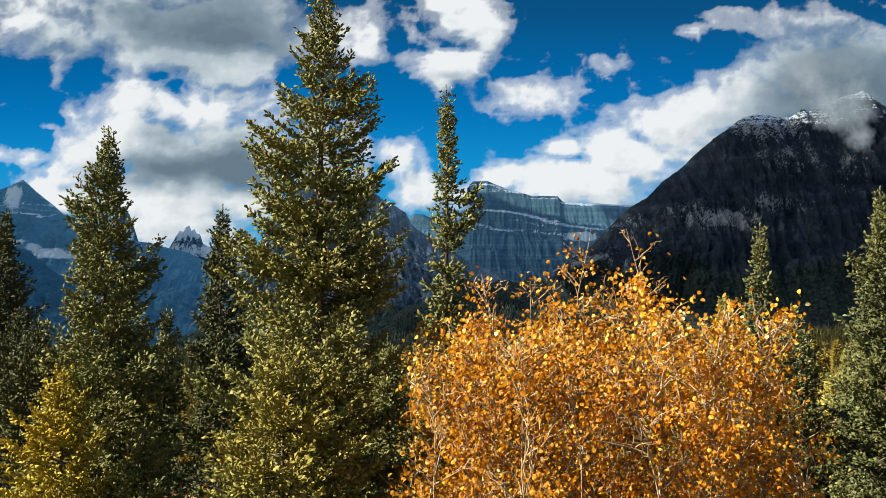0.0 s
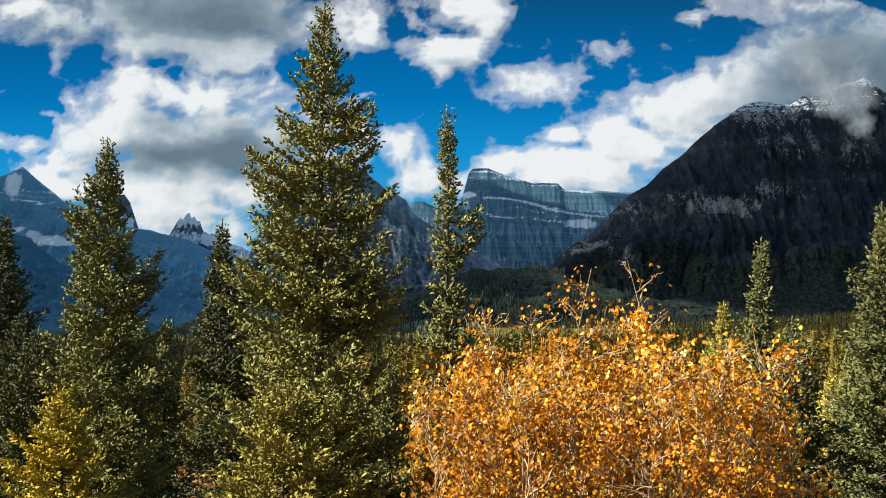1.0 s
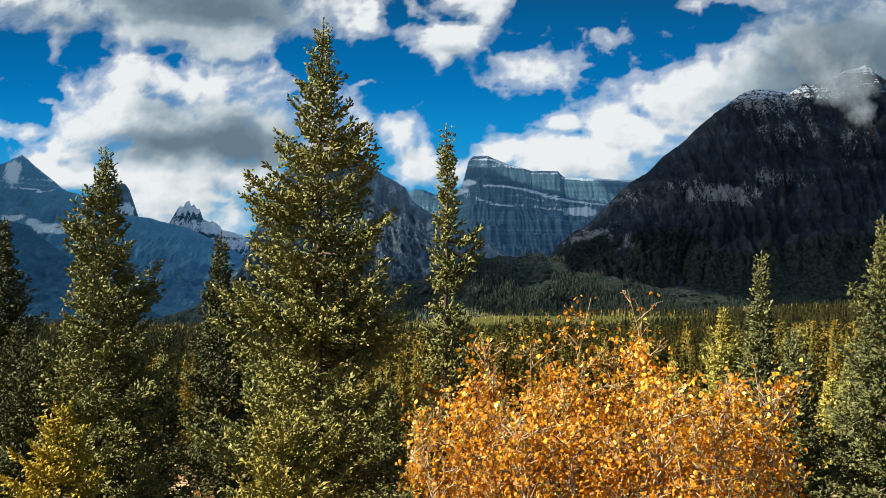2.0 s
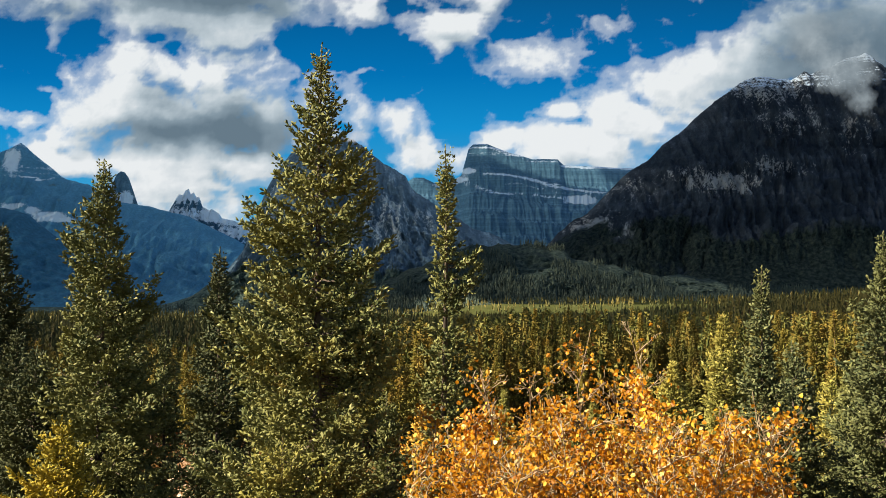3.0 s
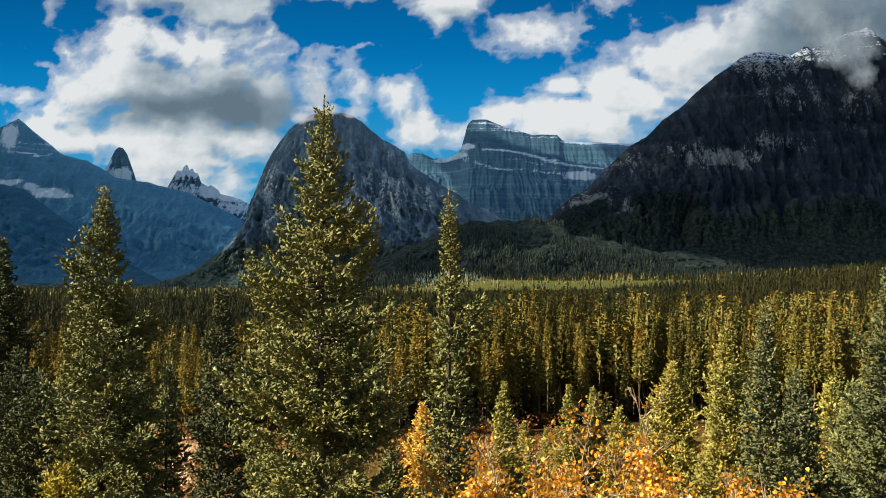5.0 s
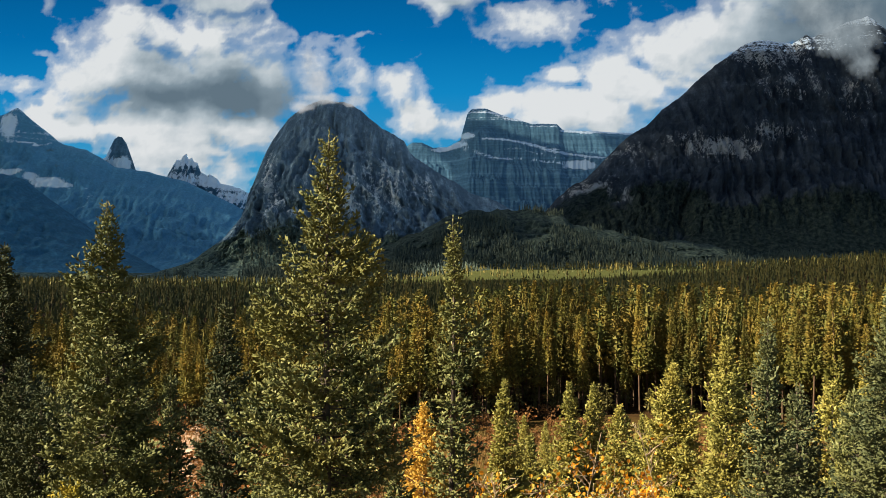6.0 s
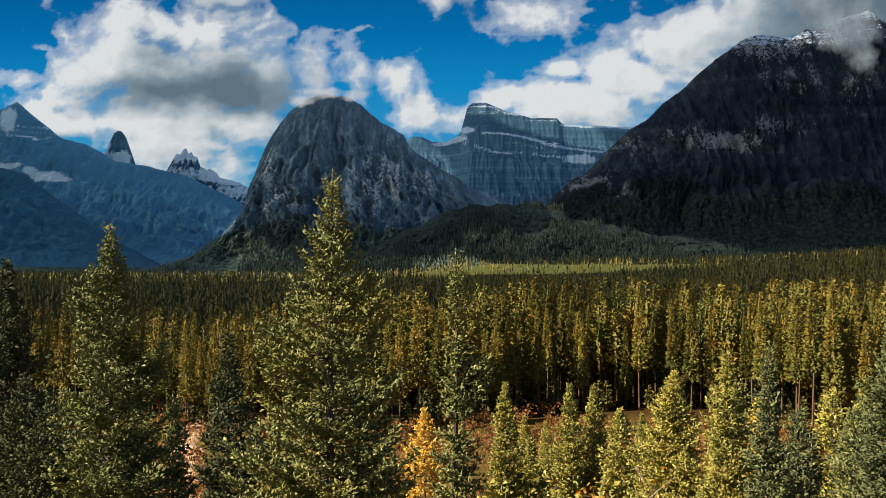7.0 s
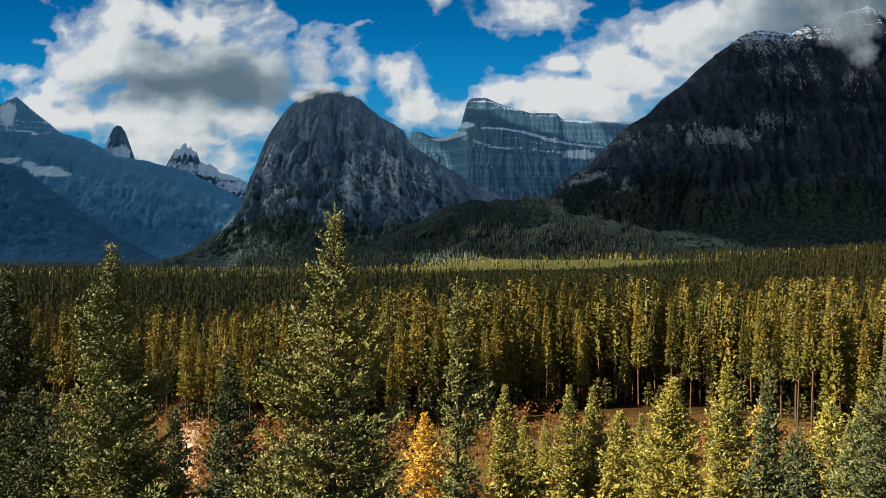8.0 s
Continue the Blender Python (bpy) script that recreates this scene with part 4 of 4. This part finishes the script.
spruce(7.75, 24, 2.6, 0.7, 1.0, M_GOLD, "golden autumn larch on the slope", seed=52, shoot=0.2, whorl=0.3, name="larch", group="golden larches")


# ---------------------------------------------------------------- aspens
def leaf_form():
    """A roundish leaf with a short tip, folded a little along its midrib."""
    o = [(0, 0, 0), (0.28, 0.44, 0.12), (0.72, 0.36, 0.10), (1.05, 0, -0.05), (0.72, -0.36, 0.10), (0.28, -0.44, 0.12)]
    return np.array(o, float), np.array([[0, 2, 1], [0, 3, 2], [0, 4, 3], [0, 5, 4]])


LEAF_V, LEAF_F = leaf_form()


def aspen(x, y, top, spread, leaves, seed, label="young aspen with orange autumn leaves", leaf=0.032, bare=0.22):
    """A slim upright young aspen: crooked pale stem, steep branches and twigs, leaves hung in loose bunches along them."""
    r = np.random.default_rng(2000 + seed)
    z0 = float(ground_z(x, y))
    H = top - z0
    ob = new("aspen")
    ob.location = (x, y, z0)
    zz = np.linspace(-0.2, H, 12)
    bend = np.cumsum(r.normal(0, 0.018 * H, (12, 2)), 0)
    bend = bend - bend[0]
    bend = bend - bend[-1] * np.linspace(0, 1, 12)[:, None]
    axis = np.stack([bend[:, 0], bend[:, 1], zz], -1)
    limbs, spots = [tube(axis, np.linspace(0.013, 0.0025, 12) * (H / 4) ** 0.5, 6)], []
    for k in range(int(16 + H * 7)):
        s = r.uniform(0.2, 0.99)
        p = np.array([np.interp(s * H, zz, axis[:, q]) for q in range(3)])
        az, up = r.uniform(0, 6.28), math.radians(r.uniform(28, 74))
        L = (spread * (1.25 - 0.85 * s) + 0.10) * r.uniform(0.5, 1.25)
        d = np.array([math.cos(az) * math.cos(up), math.sin(az) * math.cos(up), math.sin(up)])
        ss = np.linspace(0, 1, 6)
        pts = p + d * L * ss[:, None] + np.cumsum(r.normal(0, 0.055 * L, (6, 3)), 0) * ss[:, None]
        if pts[-1, 2] > H * 1.01:
            pts[:, 2] -= (pts[-1, 2] - H * 1.01) * ss
        limbs.append(tube(pts, np.linspace(0.0060, 0.0022, 6), 4))
        leafy = r.random() > bare
        for q in range(4):
            i = r.integers(1, 5)
            d2 = unit(d + r.normal(0, 0.55, 3) + np.array([0, 0, 0.15]))
            sub = pts[i] + d2 * L * r.uniform(0.22, 0.5) * np.linspace(0, 1, 4)[:, None] + np.cumsum(r.normal(0, 0.015, (4, 3)), 0)
            limbs.append(tube(sub, np.linspace(0.0044, 0.0018, 4), 3))
            if leafy and r.random() > 0.25:
                spots += [sub[1], sub[2], sub[3], sub[3], sub[3]]
        if leafy:
            spots += [pts[4], pts[5], pts[5]]
    part("trunk", tri_mesh("trunk", *joined(limbs), True), M_ASPENBARK, ob)
    spots = np.array(spots)
    pick = spots[r.integers(0, len(spots), leaves)]
    O = pick + r.normal(0, 0.048, (leaves, 3))
    D = r.normal(0, 1, (leaves, 3)) + np.array([0, 0, -0.7])
    S = leaf * r.uniform(0.55, 1.25, leaves)
    part("crown", tri_mesh("crown", *scatter(LEAF_V, LEAF_F, O, frames(D, S, S, r))), M_ASPEN, ob)
    tagged(ob, label, "tree", "aspens on the hillside")


# two thin leaders stand over the rest
ASPENS = [(1.31, 7.00, 4.46, 0.22, 300, 0.5), (1.04, 7.00, 4.40, 0.22, 620, 0.1), (0.22, 6.90, 4.12, 0.26, 360, 0.3), (0.58, 6.90, 4.06, 0.26, 480, 0.2)]
thicket = np.random.default_rng(17)
for k in range(52):
    b = -0.030 + 0.365 * (k + thicket.uniform(0.1, 0.9)) / 52
    y = thicket.uniform(5.9, 7.7)
    top = 3.50 + 0.50 * thicket.random() ** 1.6 - 0.30 * max(0, 0.03 - b) / 0.06
    ASPENS.append((b * y, y, top, thicket.uniform(0.25, 0.46), int(thicket.uniform(800, 1700)), thicket.uniform(0.1, 0.35)))
for k, (x, y, top, spread, leaves, bare) in enumerate(ASPENS):
    aspen(x, y, top, spread, leaves, k, bare=bare)

# ---------------------------------------------------------------- undergrowth
def bush(x, y, height, width, mat, label, seed, leaves=900, leaf=0.05, stalks=22):
    """A low shrub: many thin stems from one foot and small leaves along them."""
    r = np.random.default_rng(3000 + seed)
    ob = new("shrub")
    ob.location = (x, y, float(ground_z(x, y)))
    stems, tips = [], []
    for k in range(stalks):
        a, s = r.uniform(0, 6.28), r.uniform(0.1, 1) ** 0.5
        end = np.array([math.cos(a) * width * s, math.sin(a) * width * s, height * r.uniform(0.6, 1.05) * (1.1 - 0.4 * s)])
        t = np.linspace(0, 1, 5)[:, None]
        pts = end * t + np.array([0, 0, 0.25 * height]) * (t - t * t) + np.cumsum(r.normal(0, 0.02 * height, (5, 3)), 0) * t
        stems.append(tube(pts, np.linspace(0.012, 0.003, 5) * max(1, height / 1.5), 3))
        tips += [pts[i] for i in (1, 2, 2, 3, 3, 4, 4)]
    part("stem", tri_mesh("stem", *joined(stems)), M_TRUNK, ob)
    tips = np.array(tips)
    O = tips[r.integers(0, len(tips), leaves)] + r.normal(0, 0.11 * width, (leaves, 3))
    O[:, 2] = np.maximum(O[:, 2], 0.03)
    S = leaf * r.uniform(0.6, 1.4, leaves)
    part("foliage", tri_mesh("foliage", *scatter(LEAF_V, LEAF_F, O, frames(r.normal(0, 1, (leaves, 3)), S, S, r))), mat, ob)
    tagged(ob, label, "shrub", "shrubs on the slope")
    return ob


def undergrowth():
    r = np.random.default_rng(5)
    near = [(-4.6, 10.6), (-5.4, 11.4), (-3.6, 11.2), (-2.6, 9.6), (-1.9, 9.0), (-1.6, 10.4), (-2.2, 8.4), (-6.2, 12.0), (-3.0, 12.6), (3.2, 9.6), (3.8, 9.9), (4.3, 10.4), (5.2, 12.6), (4.9, 14.0), (2.9, 12.0), (2.5, 10.4), (-0.4, 10.6), (-0.7, 8.6)]
    for k, (x, y) in enumerate(near):
        bush(x, y, r.uniform(1.6, 2.6), r.uniform(0.5, 0.8), M_GREENSHRUB, "leafy olive-green shrub among the spruces", k, 1000, 0.06)
    dry = [bush(0, 0, 1.5 + 0.4 * k, 1.1 + 0.2 * k, M_SHRUB, "dry brown autumn shrub in the clearing", 60 + k, 170, 0.22, 8) for k in range(4)]
    for k in range(278):
        y = 34 + 84 * r.random() ** 0.7 if k % 3 else r.uniform(90, 124)
        b = r.uniform(-0.42, 0.5)
        m = pose(b * y, y, float(ground_z(b * y, y)) - 0.05, 0, 0, r.uniform(0, 360)) @ Matrix.Scale(r.uniform(0.6, 1.3), 4)
        if k < 4:
            dry[k].matrix_basis = m
        else:
            copy_thing(dry[k % 4], m).matrix_basis = m


undergrowth()


def grass():
    """Dry grass of the clearing: thin bent blades in tufts."""
    r = np.random.default_rng(15)
    k = 26000
    y = 26 + 92 * r.random(k) ** 0.85
    x = r.uniform(-0.5, 0.55, k) * y
    thin = fbm(x / 9, y / 9, 130, 3) > -0.15
    x, y = x[thin], y[thin]
    V, F = [], []
    for q in range(3):
        a = q * 2.094
        d, s = np.array([math.cos(a), math.sin(a), 0]), np.array([-math.sin(a), math.cos(a), 0])
        V += [d * 0.05 - s * 0.05, d * 0.05 + s * 0.05, d * 0.35 + np.array([0, 0, 1.0])]
        F.append([3 * q, 3 * q + 1, 3 * q + 2])
    S = r.uniform(0.35, 0.95, len(x))
    up = np.stack([r.normal(0, 0.2, len(x)), r.normal(0, 0.2, len(x)), np.ones(len(x))], -1)
    m = frames(up, S, S, r)[:, :, [1, 2, 0]]
    O = np.stack([x, y, ground_z(x, y) - 0.02], -1)
    g = part("grass", tri_mesh("grass", *scatter(np.array(V), np.array(F), O, m)), M_GRASS)
    tagged(g, "dry golden grass of the clearing", "grass", kind="stuff")


M_GRASS = foliage("dry grass", [(0.0, (0.12, 0.075, 0.025)), (0.6, (0.20, 0.14, 0.05)), (1.0, (0.30, 0.23, 0.10))], (0.22, 0.11, 0.035), 0.1, 0.35)
grass()

# ---------------------------------------------------------------- the valley forest
def pine_arrays(r, H, R, tiers, sides, bare=0.3):
    """Points and faces of a pine's crown, foot at the origin: tiers of drooping boughs with ragged rims, each a loose piece."""
    V, F = [], []
    for t in range(tiers):
        s = (t + r.uniform(-0.3, 0.3)) / max(1, tiers - 1) if tiers > 1 else 0
        s = min(max(s, 0), 1)
        z = H * (bare + (0.93 - bare) * s)
        rad = R * (0.14 + 0.95 * (1 - s) ** 0.75) * (0.72 + 0.28 * min(1, 4 * s + 0.3))
        thick = (0.93 - bare) * H / tiers * r.uniform(1.2, 1.8) + 0.22 * rad
        off = r.normal(0, 0.10 * R, 2)
        i = len(V)
        V.append((off[0] * 0.4, off[1] * 0.4, min(z + thick, H)))
        n = max(4, int(sides * (0.6 + 0.4 * (1 - s))))
        turn = r.uniform(0, 6.28)
        for k in range(n):
            a = turn + (k + r.uniform(-0.3, 0.3)) * 6.283 / n
            q = rad * (r.uniform(0.85, 1.25) if k % 2 else r.uniform(0.35, 0.6))
            V.append((off[0] + q * math.cos(a), off[1] + q * math.sin(a), z + r.uniform(-0.25, 0.25) * thick))
        F += [[i, i + 1 + k, i + 1 + (k + 1) % n] for k in range(n)]
        if t:
            F.append([apex, i, i + 1])
        apex = i
    return np.array(V, float), np.array(F)


def pine_tips(r, H, R, bare, n):
    """Needled bough ends all round a pine's crown."""
    s = r.uniform(0, 1, n) ** 0.9
    rad = R * (0.08 + 1.0 * (1 - s) ** 0.75) * r.uniform(0.45, 1.05, n)
    a = r.uniform(0, 6.28, n)
    O = np.stack([rad * np.cos(a), rad * np.sin(a), H * (bare + (0.98 - bare) * s)], -1)
    D = np.stack([np.cos(a), np.sin(a), r.uniform(-0.1, 0.9, n)], -1)
    S = r.uniform(0.7, 1.5, n) * min(0.55, 9.5 / n ** 0.5) * (1.1 - 0.5 * s)
    return scatter(NEEDLE_V, NEEDLE_F, O, frames(D, S, S * 0.48, r))


def mountain_woods():
    """Conifers on the feet of the mountains, too far and too many to count."""
    r = np.random.default_rng(23)
    V = []
    forms = [pine_arrays(r, 17.0, r.uniform(2.6, 3.4), 3, 6, 0.05) for _ in range(5)]
    for G, B, up, (count, high, b0, b1), seed in WOODED:
        ok = np.argwhere((up < high) & (B > b0) & (B < b1) & (G[..., 2] > -5))
        take = ok[r.integers(0, len(ok), int(count * 1.8))]
        p = G[take[:, 0], take[:, 1]]
        u = up[take[:, 0], take[:, 1]] / high
        thick = fbm(p[:, 0] / 90, p[:, 2] / 40, 950 + seed, 4)
        p = p[(thick > -0.22 + 0.45 * u ** 2)]
        p = p + np.stack([r.uniform(-5, 5, len(p)), r.uniform(-4, 4, len(p)), np.full(len(p), -1.5)], -1)
        which, sc, turn = r.integers(0, 5, len(p)), r.uniform(0.6, 1.15, len(p)), r.uniform(0, 6.28, len(p))
        for k in range(5):
            i = which == k
            c, s, o = np.cos(turn[i]) * sc[i], np.sin(turn[i]) * sc[i], np.zeros(i.sum())
            M = np.stack([np.stack([c, -s, o], -1), np.stack([s, c, o], -1), np.stack([o, o, sc[i]], -1)], 1)
            V.append(scatter(*forms[k], p[i], M))
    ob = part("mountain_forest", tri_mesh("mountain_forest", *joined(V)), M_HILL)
    tagged(ob, "dark conifer forest on the lower mountain slopes", "forest", kind="stuff")


def grown(b):
    """The wood stands lower on one side of the valley."""
    return 0.80 + 0.22 * smooth01(-0.25, 0.12, b)


def forest():
    r = np.random.default_rng(77)
    # twelve grown pines and their copies stand along the near edge
    models = []
    for k in range(12):
        H = r.uniform(14.0, 17.5)
        ob = new("pine_tree")
        zz = np.linspace(-0.5, H * 0.97, 6)
        pts = np.stack([0.15 * np.sin(zz / 4 + k), 0.1 * np.cos(zz / 5 + k), zz], -1)
        part("trunk", tri_mesh("trunk", *tube(pts, np.linspace(0.15, 0.03, 6), 6), True), M_PINEBARK, ob)
        R, bare = r.uniform(1.0, 1.4), r.uniform(0.20, 0.40)
        tips = pine_tips(r, H, R, bare, 900)
        part("crown", tri_mesh("crown", *joined([pine_arrays(r, H, R * 0.5, 12, 8, bare), tips])), M_PINE, ob)
        tagged(ob, "tall slim pine with a bare trunk and yellow-green crown", "tree", "pines along the forest edge")
        models.append(ob)
    spots = []
    while len(spots) < 300:
        b = r.uniform(-0.5, 0.52)
        y = 118 + 12 * math.sin(b * 9) + 34 * r.random() ** 1.6 + 12 * max(0, -b)
        x = b * y
        if all((x - u) ** 2 + (y - v) ** 2 > 3.2 for u, v in spots):
            spots.append((x, y))
    spots = sorted(spots, key=lambda q: q[1])
    for k, (x, y) in enumerate(spots):
        z = float(ground_z(x, y))
        m = pose(x, y, z, 0, 0, r.uniform(0, 360)) @ Matrix.Scale(r.uniform(0.66, 1.08) * float(grown(x / y)), 4)
        if k < 12:
            models[k].matrix_basis = m
        else:
            c = copy_thing(models[k % 12], m)
            c.matrix_basis = m

    def stand(name, label, count, y0, y1, clumps, size, height, keep, seed, wide=1.0, mat=None, tips=0):
        q = np.random.default_rng(seed)
        forms = []
        for _ in range(10):
            w, bare = wide * q.uniform(0.8, 1.2), (q.uniform(0.22, 0.45) if height > 15 else q.uniform(0.1, 0.3))
            form = pine_arrays(q, height, w * (0.5 if tips else 1.0), clumps, size, bare)
            forms.append(joined([form, pine_tips(q, height, w, bare, tips)]) if tips else form)
        trunk = tube(np.array([[0, 0, -0.4], [0, 0, height * 0.75]]), np.array([0.14, 0.06]) * wide, 3)
        V, F, TV, TF = [], [], [], []
        y = (q.uniform(y0 ** 1.5, y1 ** 1.5, count)) ** (1 / 1.5)
        b = q.uniform(-0.62, 0.66, count)
        ok = keep(b, y)
        x, y = (b * y)[ok], y[ok]
        z = ground_z(x, y)
        which, turn, sc = q.integers(0, 10, len(x)), q.uniform(0, 6.28, len(x)), q.uniform(0.62, 1.1, len(x)) * (grown(x / y) if y0 < 300 else 1.0)
        for k in range(10):
            i = which == k
            c, s = np.cos(turn[i]) * sc[i], np.sin(turn[i]) * sc[i]
            o = np.zeros_like(c)
            M = np.stack([np.stack([c, -s, o], -1), np.stack([s, c, o], -1), np.stack([o, o, sc[i]], -1)], 1)
            P = np.stack([x[i], y[i], z[i]], -1)
            V.append(scatter(*forms[k], P, M))
            TV.append(scatter(*trunk, P, M))
        ob = new(name)
        part("crowns", tri_mesh("crowns", *joined(V)), mat or M_STAND, ob)["kind"] = "stuff"
        if y0 < 300:
            part("trunks", tri_mesh("trunks", *joined(TV)), M_PINEBARK, ob)["kind"] = "stuff"
        tagged(ob, label, "forest", kind="stuff")

    def edge(b):
        return 118 + 12 * np.sin(b * 9) + 12 * np.maximum(0, -b)

    def near(b, y):
        return (y > edge(b) + 3) & (y < np.where(b < 0.05, 168, 195) + 8 * np.sin(b * 14)) & (np.abs(b) < 0.56)

    def middle(b, y):
        return y > np.where(b < 0.05, 166, 193) + 8 * np.sin(b * 14)

    def meadow(b, y):
        strip = np.sin(y / 62 + b * 9 + 2 * np.sin(b * 17)) > 0.25
        return ~((y > 1020) & (y < 1720) & (b > -0.06 + 0.04 * np.sin(y / 50)) & (b < 0.36 + 0.05 * np.sin(y / 90)) & strip)

    stand("pine_forest", "dense olive and yellow-green pine forest", 2400, 122, 210, 10, 8, 16.5, near, 1, 1.3, tips=130)
    # shade at the forest edge and beyond is painted with the darker needles
    stand("young_forest", "young conifers in the shade of the forest edge", 850, 112, 160, 6, 7, 4.2, lambda b, y: y > edge(b) - 2, 4, 0.85, M_PINE_SHADED, 40)
    stand("pine_forest", "dense pine forest on the valley floor, darkened as in cloud shade", 7500, 164, 900, 7, 7, 14.5, middle, 2, 1.5, M_PINE_SHADED)
    stand("pine_forest", "far pine forest below the mountains", 6000, 850, 2300, 3, 6, 14.0, meadow, 3, 2.0, M_PINE_SHADED)


forest()
mountain_woods()
